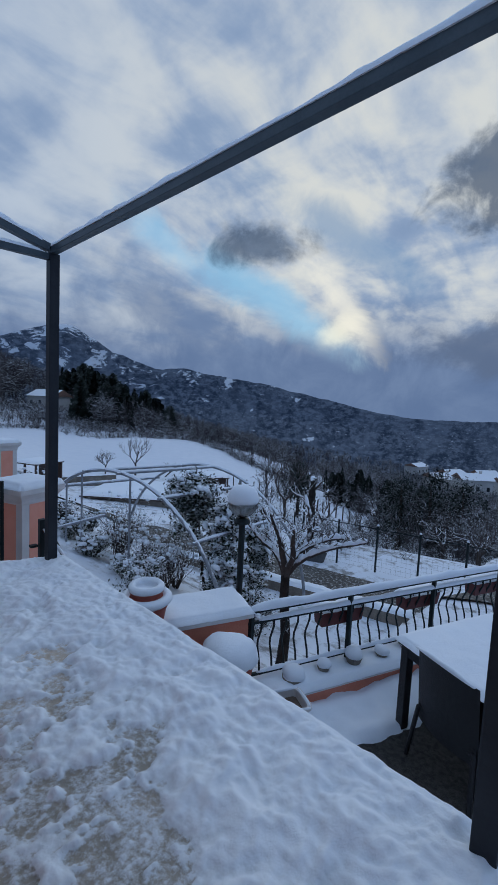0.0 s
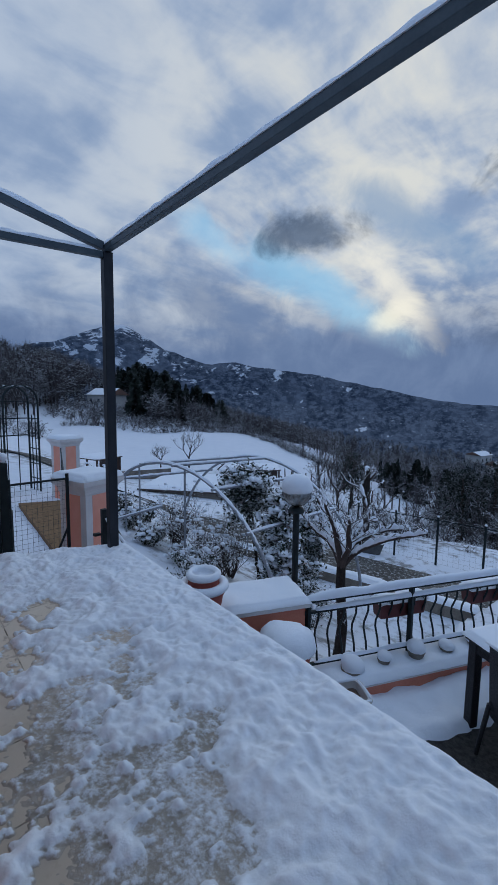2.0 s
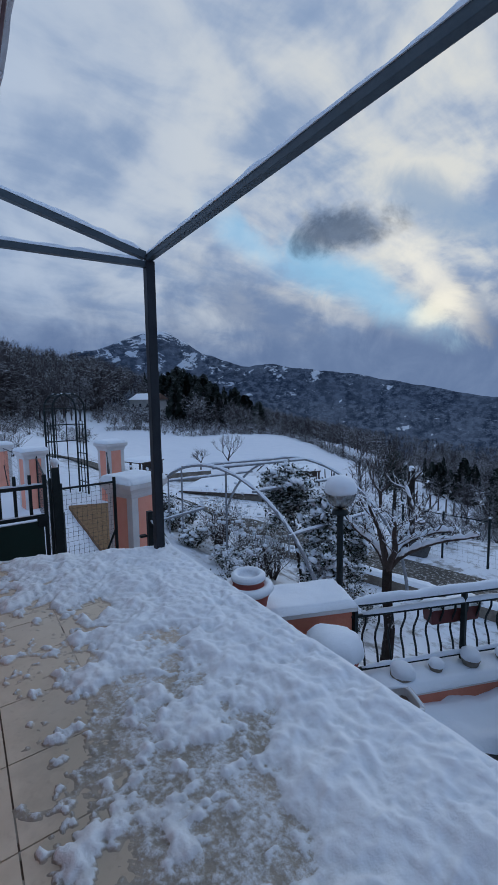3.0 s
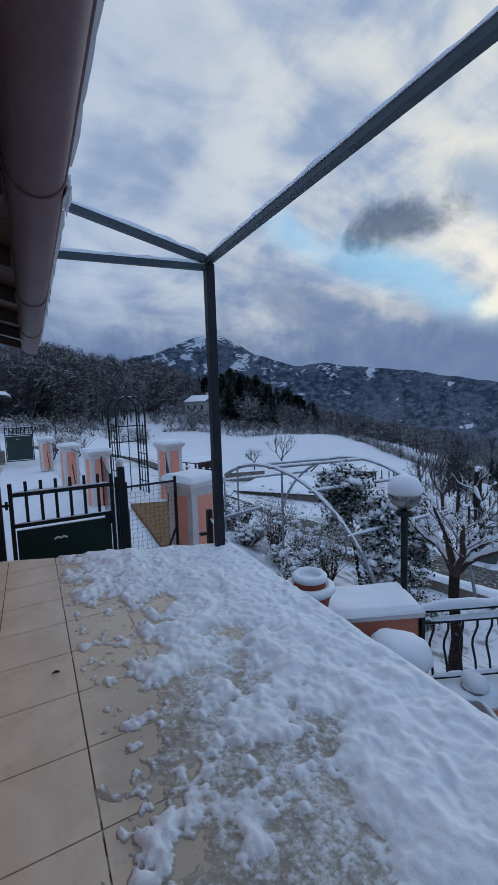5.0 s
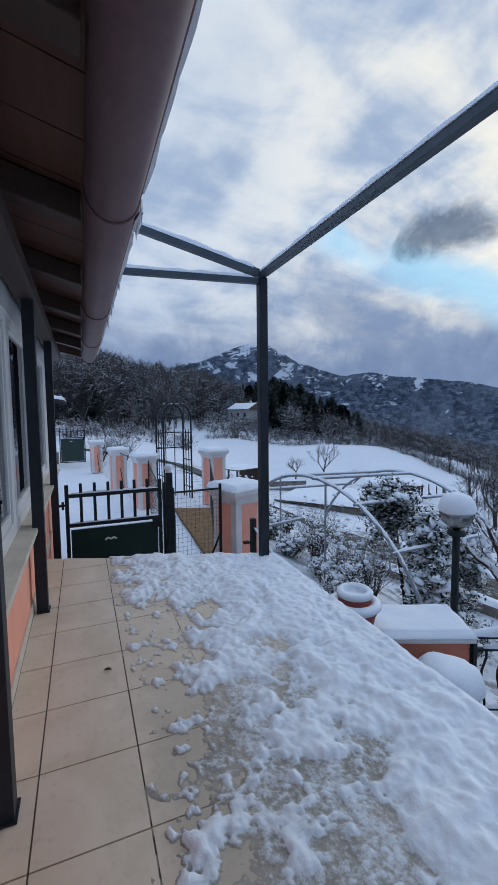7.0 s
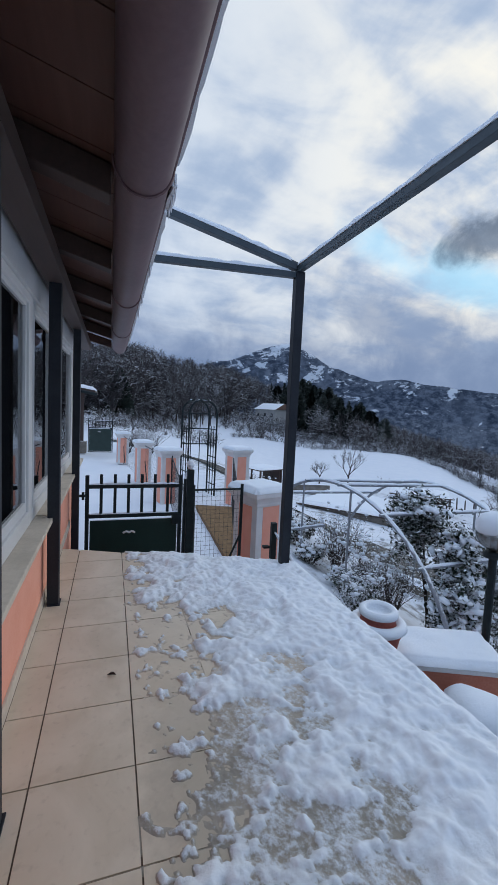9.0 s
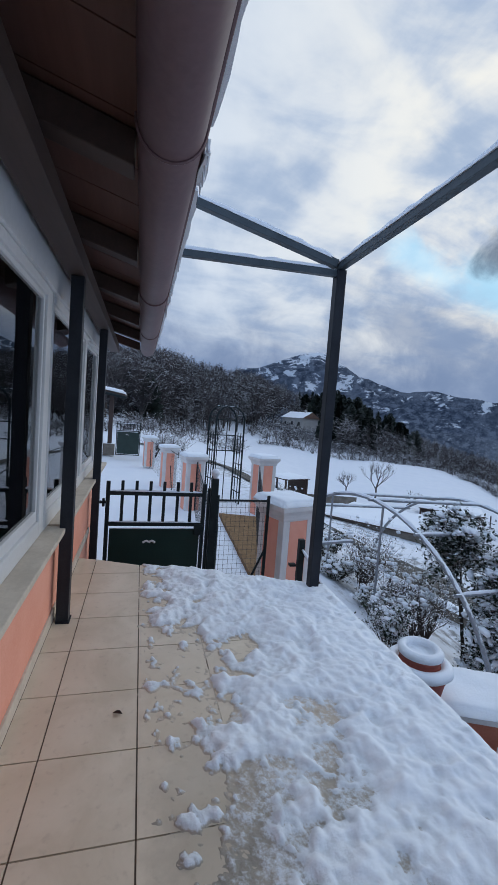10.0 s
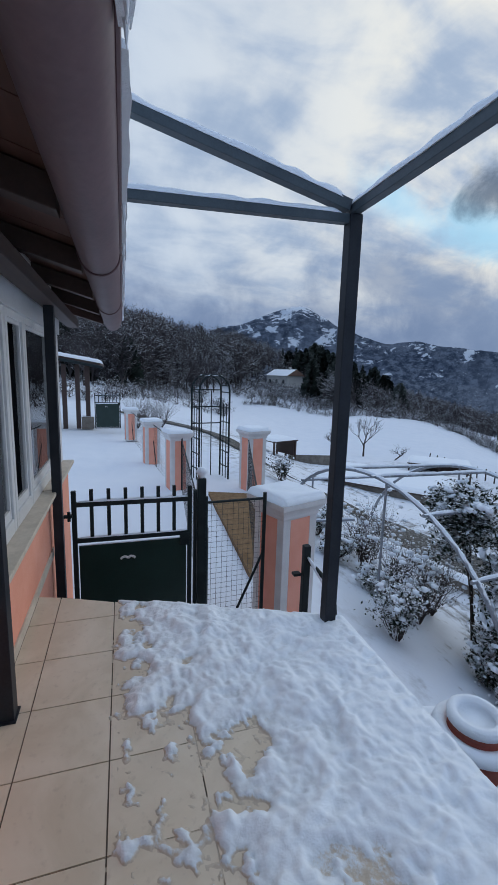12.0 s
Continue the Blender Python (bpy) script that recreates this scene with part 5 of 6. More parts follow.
def climber(x, y, top, radii, seed, leaves, heaps, over=(0, 0)):
    """A climbing plant: twisting stems that carry a hanging mass of leaves with snow heaped on it."""
    rnd = random.Random(seed)
    z = land(x, y)
    t = thing("climbing_plant", "dark evergreen climber on the pergola under thick snow", "climber", pose(x, y, z - 0.05))
    c = Vector((over[0], over[1], top - radii[2] - z + 0.05))

    def spot(r):
        e = Vector((rnd.gauss(0, 1), rnd.gauss(0, 1), rnd.gauss(0, 1))).normalized() * r
        return c + Vector((e.x * radii[0], e.y * radii[1], e.z * radii[2]))

    for k in range(4):
        a, b = Vector((rnd.gauss(0, 0.03), rnd.gauss(0, 0.03), 0)), spot(0.3)
        m = a.lerp(b, 0.5) + Vector((rnd.gauss(0, 0.03), rnd.gauss(0, 0.03), 0))
        part("stem", tubed([a, m, b], [0.015, 0.012, 0.007], 6), bark_mat, t, smooth=True)
    lb, sb = bmesh.new(), bmesh.new()
    clumps = [spot(rnd.uniform(0.35, 1.05)) for k in range(70)]
    clumps += [p - Vector((0, 0, rnd.uniform(0.1, 0.75))) for p in rnd.sample(clumps, 30)]
    for k in range(leaves):
        p = rnd.choice(clumps) + Vector((rnd.gauss(0, 0.085), rnd.gauss(0, 0.085), rnd.gauss(-0.03, 0.085)))
        leaf(lb, p, 0.036 * rnd.uniform(0.7, 1.4), rnd)
    part("foliage", lb, leaf_mat, t)
    for k in range(heaps):
        p = rnd.choice(clumps)
        if p.z < c.z + radii[2] * rnd.uniform(-0.9, 0.9):
            continue
        for i in range(3):
            q = p + Vector((rnd.gauss(0, 0.09), rnd.gauss(0, 0.09), 0.05 + rnd.gauss(0, 0.03)))
            tilt = Matrix.Rotation(rnd.gauss(0, 0.5), 4, "X") @ Matrix.Rotation(rnd.gauss(0, 0.5), 4, "Y")
            bmesh.ops.create_icosphere(sb, subdivisions=1, radius=rnd.uniform(0.04, 0.11), matrix=Matrix.Translation(q) @ tilt @ Matrix.Diagonal((rnd.uniform(0.8, 1.5), rnd.uniform(0.5, 1), 0.42, 1)))
    part("snow_clumps", sb, snow_mat, t, smooth=True)


# on the leg of the tunnel pergola nearest the lamp
climber(-5.60, 5.12, 0.02, (0.62, 0.40, 0.34), 21, 9000, 80, (-0.48, -0.05))
climber(-5.25, 5.20, -0.38, (0.34, 0.34, 0.95), 24, 11000, 110)
climber(-4.95, 4.95, -0.85, (0.34, 0.30, 0.75), 26, 8000, 90)
climber(-5.6, 6.35, -0.6, (0.40, 0.40, 1.0), 25, 6000, 60)
shrub(-4.8, 5.6, 1.0, 0.45, 23, LS, 2200, size=0.022, heaps=45)


def fruit_tree(x, y, seed):
    """A hard-pruned tree: a short trunk, thick spreading limbs and few twigs, each limb with a ridge of snow."""
    rnd = random.Random(seed)
    z = land(x, y)
    t = thing("fruit_tree", "pruned bare fruit tree with snow lying along its limbs", "tree", pose(x, y, z - 0.05))
    part("trunk", tubed([(0, 0, 0), (0.04, 0.02, 0.6), (-0.02, 0.02, 1.1), (0.0, 0.0, 1.58)], [0.09, 0.07, 0.065, 0.06], 9), dark_bark, t)
    side, deep = Vector((0.73, 0.68, 0)), Vector((-0.68, 0.73, 0))
    for ang, l, curl, drift in ((118, 1.0, -4, -0.1), (24, 1.15, 9, 0.1), (80, 1.1, -9, 0.15), (52, 1.2, 3, -0.15), (100, 1.15, 6, 0.35), (62, 0.9, -8, 0.6), (135, 0.8, -6, 0.45), (88, 0.8, 7, -0.5)):
        p, pts, rads, g = Vector((0, 0, 1.50)), [Vector((0, 0, 1.44))], [0.055], radians(ang)
        for i in range(7):
            g += radians(curl + rnd.gauss(0, 9))
            p = p + (side * math.cos(g) + Vector((0, 0, math.sin(g))) + deep * (drift + rnd.gauss(0, 0.12))).normalized() * l / 7
            pts.append(p.copy())
            rads.append(0.050 - 0.0052 * i)
        part("limb", tubed(pts, rads, 7), snowy_bark, t, smooth=True)
        for i in range(1, 7):
            part("snow_ridge", snow_strip(pts[i] + Vector((0, 0, rads[i] * 0.5)), pts[i + 1] + Vector((0, 0, rads[i] * 0.5)), max(0.055, rads[i] * 2.6), 0.085, seed=i + ang), snow_mat, t, smooth=True)
        for i in (2, 3, 4, 5, 6, 7):
            for q in range(2):
                e = (side * rnd.gauss(0, 0.8) + deep * rnd.gauss(0, 0.6) + Vector((0, 0, rnd.uniform(0.2, 1.1)))).normalized()
                bm = bmesh.new()
                grow(bm, rnd, pts[i], e, rnd.uniform(0.14, 0.30), 0.011, 1, 0.8, 0.1, 4, 2)
                part("twig", bm, snowy_bark, t)


FRUIT = (-3.3, 4.45)
fruit_tree(*FRUIT, 5)
bare_tree(-40, 25, 5.0, 31, "slender bare tree in the snowy field", 4, 3, 0.55, 0.25, 0.085, mat=wood_haze)
bare_tree(-42, 22.5, 3.2, 32, "small bushy bare tree in the snowy field", 4, 3, 0.8, 0.2, 0.07, mat=wood_haze)
bare_tree(-38, 27.5, 2.2, 33, "small leaning bare tree in the snowy field", 3, 3, 0.9, 0.1, 0.07, (0.6, 0.3), mat=wood_haze)
bare_tree(-16, 21, 5.0, 34, "bare tree on the bank by the road", 4, 3, 0.8, 0.12, 0.09, mat=twig_mat)
bare_tree(-12.5, 20, 4.0, 35, "bare tree on the bank by the road", 4, 3, 0.8, 0.12, 0.08, mat=twig_mat)
bare_tree(-6.5, 22, 4.2, 36, "wide pale bare tree on the bank below the road", 4, 3, 1.0, 0.05, 0.09, mat=twig_mat)
bare_tree(-4.2, 19, 3.6, 37, "wide pale bare tree on the bank below the road", 4, 3, 1.0, 0.05, 0.09, mat=twig_mat)


def slivers(rows):
    """Thin triangles from (start, end, half width): an array of corners."""
    out = []
    for p, q, w in rows:
        d = (q - p).normalized()
        e = d.orthogonal().normalized() * w
        out.append((p - e, p + e, q))
    return np.array([[tuple(v) for v in t] for t in out])


def bare_shape(rnd, boughs, twigs, wide, thin, low=0.12):
    """A leafless tree one metre high: a stem, rising boughs and a haze of fine twigs."""
    rows = []
    top = Vector((rnd.gauss(0, 0.03), rnd.gauss(0, 0.03), 0.72))
    for k in range(3):
        rows.append((Vector((0, 0, -0.05)), top, 0.022))
    for k in range(boughs):
        e = Vector((rnd.gauss(0, 1), rnd.gauss(0, 1), rnd.gauss(0, 1))).normalized() * rnd.uniform(0.6, 1.0)
        q = Vector((e.x * wide, e.y * wide, 0.58 + 0.42 * e.z))
        p = top * rnd.uniform(low, 0.7)
        p.z = min(p.z, max(0.04, q.z - 0.08))
        m = p.lerp(q, 0.5) + Vector((rnd.gauss(0, 0.03), rnd.gauss(0, 0.03), 0.03))
        rows += [(p, m, thin * 1.7), (m.lerp(p, 0.12), q, thin * 1.2)]
        for i in range(twigs):
            b0 = m.lerp(q, rnd.uniform(0.0, 1.0))
            w = Vector((rnd.gauss(0, 1), rnd.gauss(0, 1), rnd.gauss(0.45, 0.8))).normalized()
            rows.append((b0, b0 + w * rnd.uniform(0.05, 0.15), thin * 0.75))
    return slivers(rows)


def fir_shape(rnd, wide, count=260, power=0.85):
    """A conifer one metre high: whorls of short drooping sprays round a stem."""
    rows = [(Vector((0, 0, -0.03)), Vector((0, 0, 1.0)), 0.016)] * 2
    for k in range(count):
        t0, a = ((k + rnd.random()) / count) ** 0.8, rnd.uniform(0, 6.28)
        r = wide * (1 - t0) ** power * rnd.uniform(0.5, 1.15) + 0.012
        p = Vector((0, 0, 0.08 + 0.90 * t0))
        d = Vector((math.cos(a), math.sin(a), rnd.uniform(-0.45, 0.05)))
        q = p + d * r
        rows.append((q, p.lerp(q, 0.1), r * 0.22 + 0.006))
        rows.append((p.lerp(q, 0.35), q + Vector((rnd.gauss(0, 0.02), rnd.gauss(0, 0.02), -0.02)), r * 0.2 + 0.006))
    return slivers(rows)


def plant_out(name, label, category, spots, shapes, mat):
    """One object of many trees; spots: x, y, height, sink."""
    rnd, parts = random.Random(len(spots)), []
    for x, y, h, sink in spots:
        a, k = rnd.uniform(0, 6.28), rnd.uniform(0.85, 1.2)
        turn = np.array(((math.cos(a) * k, -math.sin(a) * k, 0), (math.sin(a) * k, math.cos(a) * k, 0), (0, 0, 1))) * h
        parts.append(rnd.choice(shapes) @ turn.T + (x, y, land(x, y) - sink))
    v = np.concatenate(parts).reshape(-1, 3)
    n = len(v) // 3
    me = bpy.data.meshes.new(name)
    me.vertices.add(len(v))
    me.vertices.foreach_set("co", v.ravel().astype(np.float32))
    me.loops.add(len(v))
    me.loops.foreach_set("vertex_index", np.arange(len(v), dtype=np.int32))
    me.polygons.add(n)
    me.polygons.foreach_set("loop_start", np.arange(0, len(v), 3, dtype=np.int32))
    me.update()
    me.materials.append(mat)
    tagged(new(name, me), label, category, kind="stuff")


def woods():
    rnd = random.Random(77)
    crowns = [bare_shape(rnd, 20, 9, rnd.uniform(0.26, 0.40), 0.0058) for k in range(8)]
    bushes = [bare_shape(rnd, 16, 7, rnd.uniform(0.45, 0.65), 0.0085, 0.0) for k in range(6)]
    firs = [fir_shape(rnd, w, 300, 0.5) for w in (0.22, 0.28, 0.34, 0.30)] + [fir_shape(rnd, 0.085, 200, 0.5)]

    def place(az, r):
        return -r * math.cos(radians(az)), r * math.sin(radians(az))

    trees, made = [], 0
    while made < 5200:
        az, r = rnd.uniform(-16, 84), 60 * math.exp(rnd.uniform(0, 1.75))
        low = float(np.interp(az, [-16, 0, 6, 12, 15, 19, 24.5, 27, 38, 46, 57, 66, 84], [70, 80, 88, 96, 118, 142, 142, 104, 101, 84, 76, 62, 52]))
        if r < low * rnd.uniform(0.98, 1.12):
            continue
        x, y = place(az, r)
        if noise.noise((x / 18, y / 18, 0)) < (-0.22 if az < 40 else -0.1):
            continue
        tall = float(np.interp(az, [-16, 2, 8, 14, 20, 30, 38, 46, 84], [8, 14, 9, 11, 9, 9, 6.5, 5.5, 3.2]))
        trees.append((x, y, tall * rnd.uniform(0.45, 1.25), 0.3))
        made += 1
    for k in range(34):
        az = rnd.gauss(3.0, 1.6) if k < 20 else rnd.gauss(14.4, 0.9)
        trees.append((*place(az, rnd.uniform(92, 108) if k < 20 else rnd.uniform(112, 122)), rnd.uniform(13, 19) if k < 20 else rnd.uniform(13, 17.5), 0.3))
    for k in range(150):
        az, r = rnd.uniform(17, 48), rnd.uniform(98, 110)
        if az > 38:
            r *= 98 / 103 - (az - 38) * 0.027
        trees.append((*place(az, r), rnd.uniform(1.5, 3.4), 0.2))
    for k in range(900):
        az, r = rnd.uniform(50, 84), rnd.uniform(22, 62)
        x, y = place(az, r)
        if fbm(x / 7, y / 7, 5.0) > (0.05 if az > 62 else 0.22):
            trees.append((x, y, rnd.uniform(1.6, 4.4), 0.2))
    plant_out("bare_woods", "leafless winter woods on the hillside", "woods", trees, crowns, wood_haze)

    dark = []
    for k in range(200):
        if k < 120:
            az, r, h = rnd.gauss(29.0, 3.0), rnd.uniform(112, 190), rnd.uniform(8, 14)
        elif k < 150:
            az, r, h = rnd.gauss(26.0, 1.6), rnd.uniform(145, 180), rnd.uniform(11, 17)
        elif k < 168:
            az, r, h = rnd.gauss(-1.0, 2.6), rnd.uniform(84, 105), rnd.uniform(7, 12)
        else:
            az, r, h = rnd.uniform(58, 80), rnd.uniform(40, 70), rnd.uniform(2.5, 4.8)
        if 18 < az < 24.6 and r < 143:
            r = rnd.uniform(150, 200)
        dark.append((*place(az, r), h, 0.3))
    plant_out("fir_woods", "dark conifers standing among bare woods", "woods", dark, firs, needle_mat)

    brush = []
    for k in range(2600):
        az = rnd.uniform(-15, 40)
        r = rnd.uniform(52, 135) if az < 14 else rnd.uniform(97, 150)
        x, y = place(az, r)
        if fbm(x / 14, y / 14, 9.0) > (0.10 if r < 85 else -0.15):
            brush.append((x, y, rnd.uniform(1.2, 3.8), 0.4))
    for k in range(560):
        u = rnd.uniform(0, 1)
        az, r = (16 + 24 * u, 96 + 3 * math.sin(u * 9) + rnd.gauss(0, 0.8)) if k < 260 else (38 + 20 * u, float(np.interp(38 + 20 * u, [38, 46, 57], [97, 74, 53])) + rnd.gauss(0, 0.8))
        brush.append((*place(az, r), rnd.uniform(0.8, 2.2), 0.3))
    for k in range(420):
        az, r = rnd.uniform(46, 80), rnd.uniform(13.5, 30)
        x, y = place(az, r)
        if fbm(x / 4, y / 4, 3.0) > 0.02 and land(x, y) < -2.8:
            brush.append((x, y, rnd.uniform(0.5, 1.3), 0.1))
    plant_out("snowy_brush", "snow-dusted brush and hedges on the slopes", "brush", brush, bushes, brush_mat)


def evergreen(x, y, h, w, seed):
    rnd = random.Random(seed)
    t = thing("evergreen_tree", "dense dark evergreen tree lightly dusted with snow", "tree", pose(x, y, land(x, y) - 0.1), "evergreens on the bank")
    part("trunk", tubed([(0, 0, 0), (0.05, 0, h * 0.5), (0, 0, h * 0.9)], [0.14, 0.1, 0.04], 7), bark_mat, t)
    lb = bmesh.new()
    for k in range(34):
        a, q = rnd.uniform(0, 6.28), rnd.uniform(0.12, 1.0)
        rr = w * (1.05 - q) ** 0.55 * rnd.uniform(0.3, 1.0)
        c = Vector((rr * math.cos(a), rr * math.sin(a), h * q))
        s = h * rnd.uniform(0.05, 0.085)
        for i in range(120):
            leaf(lb, c + Vector((rnd.gauss(0, s), rnd.gauss(0, s), rnd.gauss(0, s * 0.8))), 0.075 * rnd.uniform(0.7, 1.4), rnd, 0.7)
    part("crown", lb, needle_mat, t)


for x, y, h, w, sd in ((-9.5, 23.5, 4.6, 1.7, 1), (-8.2, 24.5, 5.0, 1.8, 2), (-7.0, 26.5, 4.8, 1.8, 4), (-17.5, 24.5, 4.0, 1.2, 5)):
    evergreen(x, y, h, w, sd)
for az, r, h, sd in ((2.9, 92, 15.0, 51), (5.2, 96, 13.0, 52), (14.2, 118, 16.0, 53), (11.0, 104, 10.0, 54), (-4.5, 74, 9.0, 55), (8.3, 98, 10.5, 56), (0.6, 90, 13.0, 57)):
    x, y = -r * math.cos(radians(az)), r * math.sin(radians(az))
    bare_tree(x, y, h, sd, "tall round-crowned bare tree on the hillside", 4, 3, 0.7, 0.2, 0.16, mat=wood_haze)
woods()


# ---- road, field shed, far houses ----
def road():
    bm, prev = bmesh.new(), None
    d, n = Vector((0.978, 0.205, 0)), Vector((-0.205, 0.978, 0))
    for k in range(120):
        s = -30 + k * 0.5
        c = Vector((-11.0, 7.85, 0)) + d * s - n * (0.006 * max(0, -s - 12) ** 2)
        row = [bm.verts.new(Vector((p.x, p.y, land(p.x, p.y) + 0.06))) for p in (c + n * (w + 0.08 * fbm(s * 0.8, w)) for w in (-0.9, -0.35, 0.35, 0.9))]
        if prev:
            for i in range(3):
                bm.faces.new((prev[i], row[i], row[i + 1], prev[i + 1]))
        prev = row
    bmesh.ops.recalc_face_normals(bm, faces=bm.faces)
    tagged(part("road", bm, asphalt_mat), "cleared wet asphalt road between snowy banks", "road", kind="structure")


road()


def low_wall(a, b, h, w, label):
    p = thing("garden_wall", label, "wall")
    a, b = Vector(a), Vector(b)
    d = (b - a)
    z = min(land(a.x, a.y), land(b.x, b.y))
    m_ = Matrix.Translation((a.x, a.y, z)) @ pose(0, 0, 0, 0, 0, math.degrees(math.atan2(d.y, d.x)))
    part("body", boxed((0, -w / 2, -0.4), (d.length, w / 2, h), 0.01, m_), stone_mat, p)
    part("snow_cap", snow_slab((0, -w / 2, h), (d.length, w / 2), 0.09, m_, cell=0.05, rough=0.3), snow_mat, p, smooth=True)


low_wall((-11.5, 6.55, 0), (-7.4, 7.55, 0), 0.25, 0.28, "low stone garden wall with a thick snow cap")
low_wall((-7.35, 7.56, 0), (-3.0, 8.6, 0), 0.25, 0.28, "low stone garden wall with a thick snow cap")
mesh_fence((-7.5, 10.4), (-1.0, 11.8), -3.1, -1.9, 0.13, "roadside_fence", label="thin wire fence beside the road")


fence_line = Vector((6.5, 1.4, 0))
for k in range(6):
    q = Vector((-7.2, 10.47, 0)) + fence_line * k * 0.17
    f = thing("iron_stake", "thin dark iron stake of the roadside fence", "post", pose(q.x, q.y, land(q.x, q.y) - 0.1), "roadside stakes")
    part("stake", tubed([(0, 0, 0), (0, 0, 1.45)], 0.03, 8), iron_mat, f)
    part("snow_tip", lathe([(0.032, 1.44), (0.036, 1.46), (0.02, 1.485), (0.0, 1.49)], 10), snow_mat, f, smooth=True)


def dead_trunk(x, y):
    t = thing("dead_trunk", "dark broken tree trunk with a snowy top", "tree", pose(x, y, land(x, y) - 0.1))
    part("trunk", tubed([(0, 0, 0), (0.05, 0, 0.8), (-0.03, 0.03, 1.6), (0.02, 0, 2.25), (0.05, 0.0, 2.35)], [0.15, 0.12, 0.125, 0.10, 0.05], 9), dark_bark, t)
    part("stub", tubed([(0, 0, 1.9), (0.14, 0.12, 2.1), (0.2, 0.2, 2.2)], [0.07, 0.05, 0.03], 7), bark_mat, t)
    part("snow_cap", lathe([(0.075, 2.27), (0.085, 2.32), (0.06, 2.39), (0.0, 2.41)], 12), snow_mat, t, smooth=True)


dead_trunk(-7.76, 11.68)


def trough(x, y, turn):
    t = thing("feeding_trough", "old grey stone trough lying beside the road", "trough", pose(x, y, land(x, y), 0, 0, turn))
    bm = bmesh.new()
    rings = []
    for k, z in ((0.72, -0.05), (0.95, 0.30), (1.0, 0.34), (0.86, 0.34), (0.80, 0.20)):
        rings.append([bm.verts.new((0.48 * k * math.copysign(abs(math.cos(q)) ** 0.5, math.cos(q)), 0.2 * k * math.copysign(abs(math.sin(q)) ** 0.5, math.sin(q)), z)) for q in [2 * math.pi * i / 20 for i in range(20)]])
    for ra, rb in zip(rings, rings[1:]):
        for i in range(20):
            bm.faces.new((ra[i], ra[(i + 1) % 20], rb[(i + 1) % 20], rb[i]))
    bm.faces.new(rings[0][::-1])
    bm.faces.new(rings[-1])
    part("basin", bm, dark_stone, t)


trough(-6.7, 10.3, 20)


def building(name, x, y, w, d, h, turn, label, rise=1.3, windows=2):
    z = land(x, y)
    b = thing(name, label, "house", pose(x, y, z - 0.5, 0, 0, turn))
    part("wall", boxed((-w / 2, -d / 2, 0), (w / 2, d / 2, h + 0.5)), wall_far, b)
    bm = bmesh.new()
    o = 0.4
    v = [bm.verts.new(p) for p in ((-w / 2 - o, -d / 2 - o, h + 0.45), (w / 2 + o, -d / 2 - o, h + 0.45), (w / 2 + o, d / 2 + o, h + 0.45), (-w / 2 - o, d / 2 + o, h + 0.45),
                                   (-w / 2 - o, 0, h + 0.5 + rise), (w / 2 + o, 0, h + 0.5 + rise))]
    for f in ((0, 1, 5, 4), (2, 3, 4, 5), (0, 4, 3), (1, 2, 5), (3, 2, 1, 0)):
        bm.faces.new([v[i] for i in f])
    part("roof", bm, roof_far, b)
    part("chimney", boxed((w * 0.2, -0.3, h + 0.4), (w * 0.2 + 0.6, 0.3, h + rise + 1.2)), wall_far, b)
    for k in range(windows):
        xx = -w / 2 + w * (k + 0.5) / windows
        for side in (-1, 1):
            part("window", boxed((xx - 0.45, side * d / 2 - 0.03, h * 0.45), (xx + 0.45, side * d / 2 + 0.03, h * 0.45 + 1.2)), glass_dark, b)
    return b


def put(az, r):
    return -r * math.cos(radians(az)), r * math.sin(radians(az))


building("farmhouse", *put(21.5, 138), 10, 7, 3.6, 20, "white farmhouse with a snowy roof among woods", 2.0, 3)
rnd = random.Random(3)
for az, r in ((72.5, 150), (74.5, 170), (76, 140), (78, 185), (73.6, 210), (77.2, 230), (80, 160), (69.5, 240)):
    building("village_house", *put(az, r), rnd.uniform(8, 12), rnd.uniform(6, 8), rnd.uniform(3, 5), rnd.uniform(0, 90), "pale village house with a snow-covered roof", 1.6, 3)


def shed(x, y, w, d, h, turn, name, label):
    z = land(x, y)
    s = thing(name, label, "shed", pose(x, y, z, 0, 0, turn))
    part("wall", boxed((-w / 2 + 0.2, d / 2 - 0.3, 0), (w / 2 - 0.2, d / 2 - 0.2, h - 0.05)), rafter_mat, s)
    if h < 0.6:
        part("wall", boxed((-w / 2 + 0.2, -d / 2 + 0.2, -1.2), (w / 2 - 0.2, d / 2 - 0.32, h - 0.02)), stone_mat, s)
    for sx in (-1, 0, 1) if h >= 0.6 else ():
        for sy in (-1, 1):
            part("post", boxed((sx * (w / 2 - 0.15) - 0.06, sy * (d / 2 - 0.15) - 0.06, -0.3), (sx * (w / 2 - 0.15) + 0.06, sy * (d / 2 - 0.15) + 0.06, h)), rafter_mat, s)
    part("roof", boxed((-w / 2, -d / 2, h), (w / 2, d / 2, h + 0.08)), rafter_mat, s)
    part("roof_snow", snow_slab((-w / 2, -d / 2, h + 0.08), (w / 2, d / 2), 0.16, cell=0.25), snow_mat, s, smooth=True)


shed(*put(20.2, 34), 2.5, 2.5, 1.2, 20, "field_shed", "open field shed with a snow-covered flat roof")
shed(*put(34.5, 25), 7.0, 4.6, 0.55, 40, "low_shed", "low shed under a thick white sheet of snow")
shed(*put(41.0, 38), 4.8, 3.0, 1.0, 50, "carport", "low open carport with a snow-covered roof")


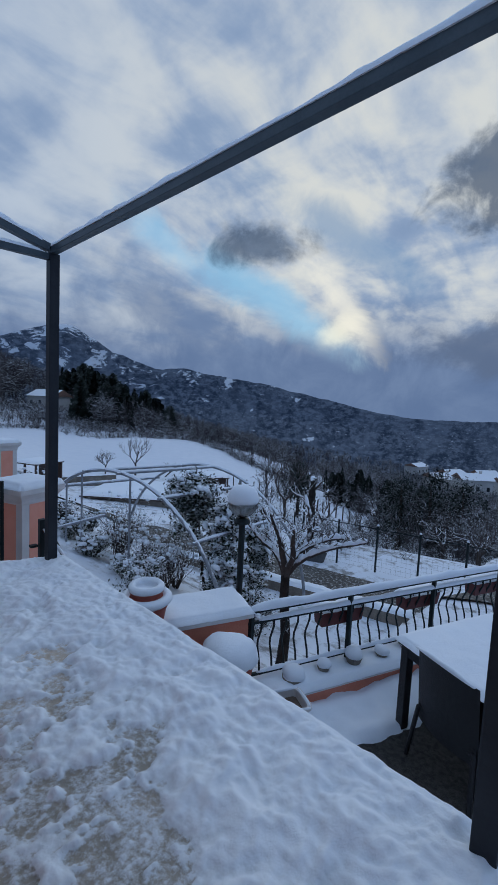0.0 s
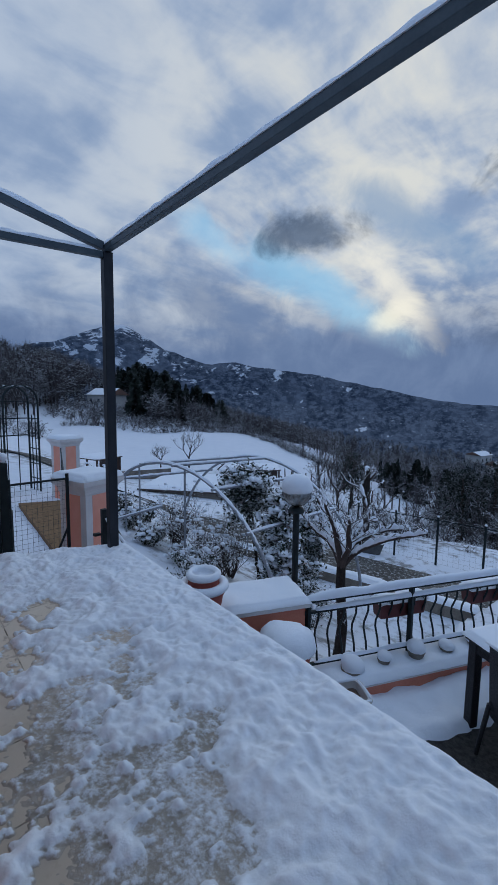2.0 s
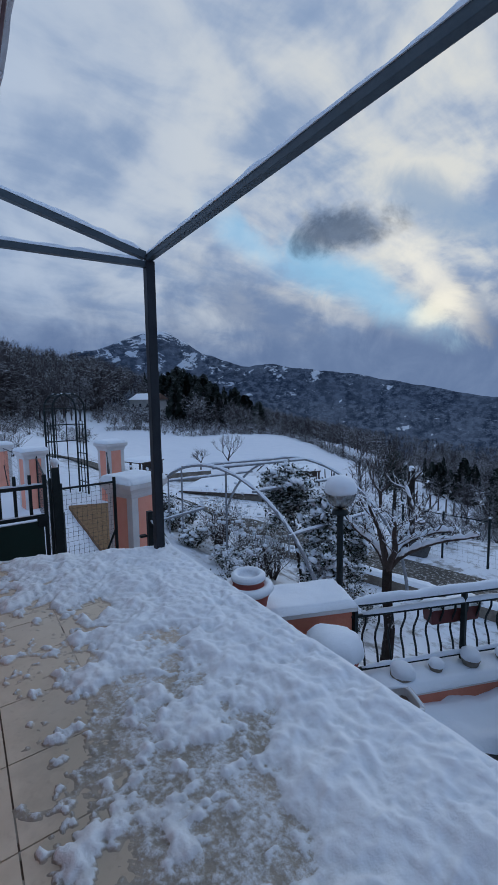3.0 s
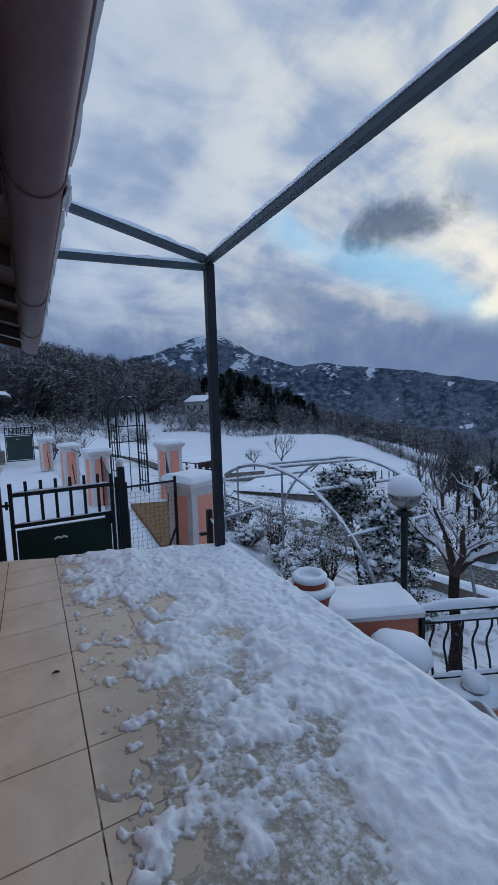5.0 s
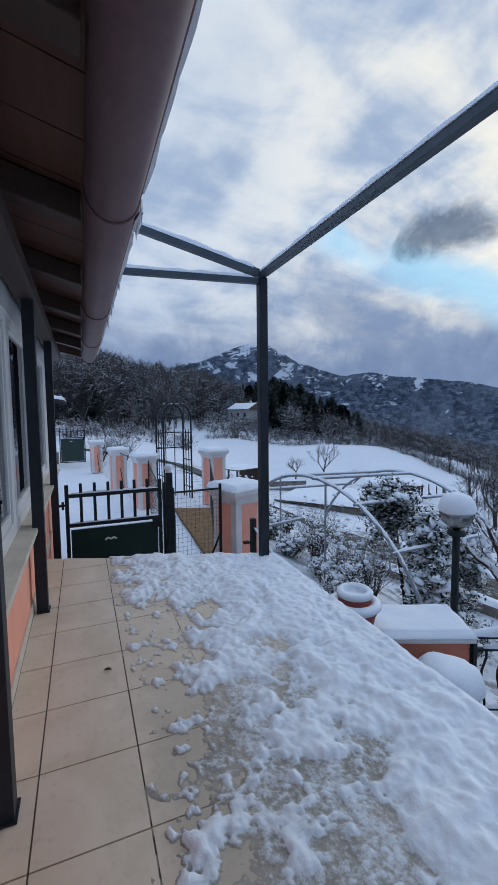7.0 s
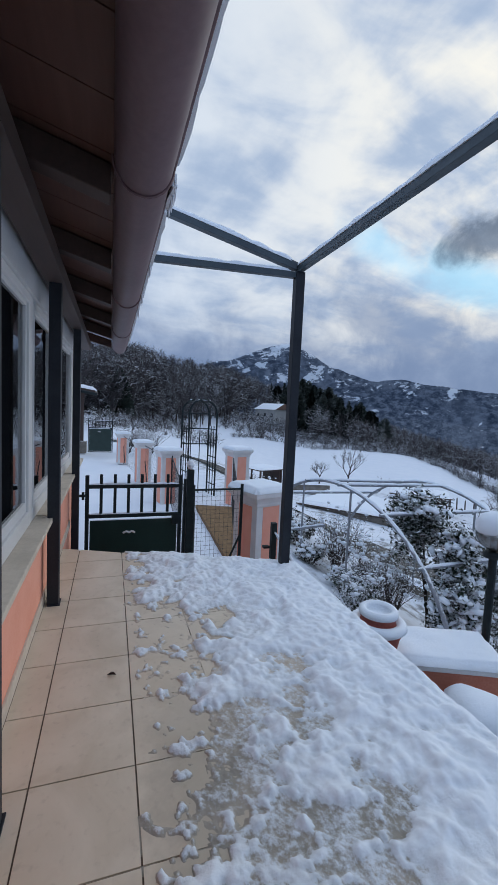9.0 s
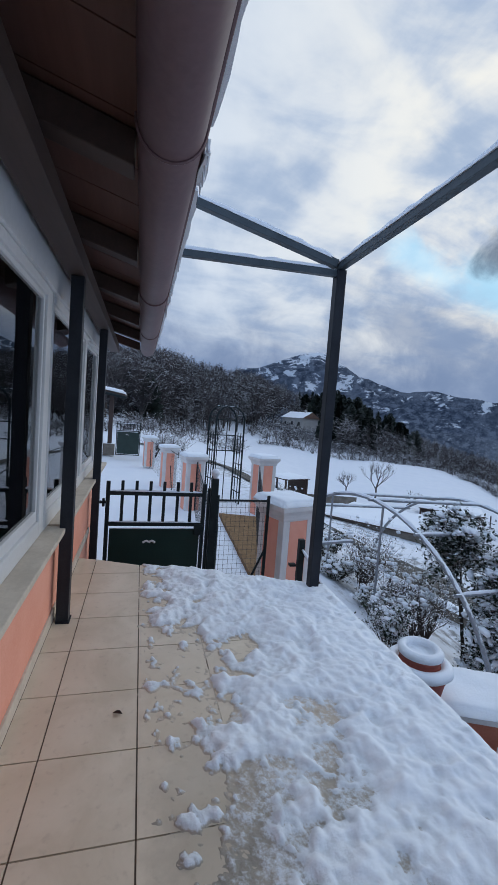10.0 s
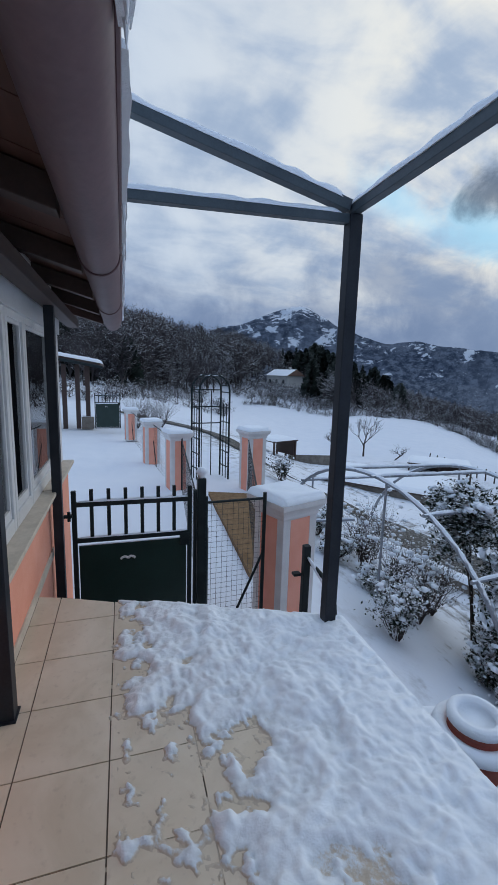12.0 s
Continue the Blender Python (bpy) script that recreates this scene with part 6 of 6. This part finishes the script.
def field_wall():
    (x0, y0), (x1, y1) = put(22.0, 35), put(29.5, 36)
    l, z = math.hypot(x1 - x0, y1 - y0), min(land(x0, y0), land(x1, y1))
    w = thing("field_wall", "low grey stone wall along the edge of the snowy field", "wall", pose(x0, y0, z, 0, 0, math.degrees(math.atan2(y1 - y0, x1 - x0))))
    part("stonework", boxed((0, -0.15, -0.5), (l, 0.15, 0.85), 0.03), stone_mat, w)
    part("coping_snow", snow_slab((0, -0.17, 0.85), (l, 0.17), 0.07, cell=0.15), snow_mat, w, smooth=True)


field_wall()


def porch():
    p = thing("porch", "neighbouring porch with dark posts and a snowy tiled roof", "porch", pose(-23, -2.9, land(-23, -2.9)))
    for y in (-1.5, 0.3, 0.9, 1.35):
        part("post", boxed((-0.1, y - 0.1, 0), (0.1, y + 0.1, 3.1), 0.01), rafter_mat, p)
    part("footing", boxed((-0.25, 1.05, 0), (0.25, 1.6, 0.6), 0.01), stone_mat, p)
    bm = boxed((-3, -4.5, 3.1), (0.7, 2.0, 3.25))
    for v in bm.verts:
        v.co.z += -v.co.y * 0.16 + 0.25
    part("roof", bm, rafter_mat, p)
    sb = snow_slab((-3, -4.5, 3.26), (0.7, 2.0), 0.16, cell=0.12)
    for v in sb.verts:
        v.co.z += -v.co.y * 0.16 + 0.25
    part("roof_snow", sb, snow_mat, p, smooth=True)
    part("gutter", tubed([(0.75, -4.4, 4.05), (0.75, 2.1, 3.0)], 0.07, 8), iron_mat, p)


porch()
gate(0, -0.55, 0.55, -1.1, "garden_gate", pose(-21.6, -0.6, 0.0))
for k, (x, y, h) in enumerate(((-24.5, 0.8, 2.2), (-23.2, 1.4, 2.0), (-25.5, 2.2, 2.1))):
    shrub(x, y, h, 1.3, 60 + k, "large rounded bare bush of fine twigs", 0, None, 0.02, 40, "bare_bush", 0)

# fence posts along the field
post_rnd = random.Random(9)
for k in range(26):
    az = 40 + k * 0.9
    x, y = put(az, 46 - k * 0.55)
    z = land(x, y)
    f = thing("fence_post", "weathered wooden fence post in the snow", "post", pose(x, y, z - 0.2, post_rnd.gauss(0, 4), post_rnd.gauss(0, 4), 0), "field fence posts")
    part("stake", tubed([(0, 0, 0), (0, 0, 1.25)], [0.06, 0.05], 6), bark_mat, f)


def dry_leaf(x, y, turn):
    t = thing("fallen_leaf", "curled brown leaf lying on the tiles", "leaf", pose(x, y, 0.002, 0, 0, turn) @ Matrix.Scale(0.75, 4))
    bm, rows = bmesh.new(), []
    for i in range(7):
        u = i / 6
        w = 0.014 * math.sin(math.pi * min(0.97, max(0.04, u)))
        rows.append([bm.verts.new((-0.03 + 0.06 * u, s * w, 0.002 + 0.012 * abs(s) * math.sin(math.pi * u) + 0.004 * u)) for s in (-1, 0, 1)])
    for a, b in zip(rows, rows[1:]):
        for i in range(2):
            bm.faces.new((a[i], b[i], b[i + 1], a[i + 1]))
    bmesh.ops.solidify(bm, geom=list(bm.faces), thickness=0.0012)
    part("blade", bm, rafter_mat, t)


dry_leaf(-2.24, -0.085, 70)
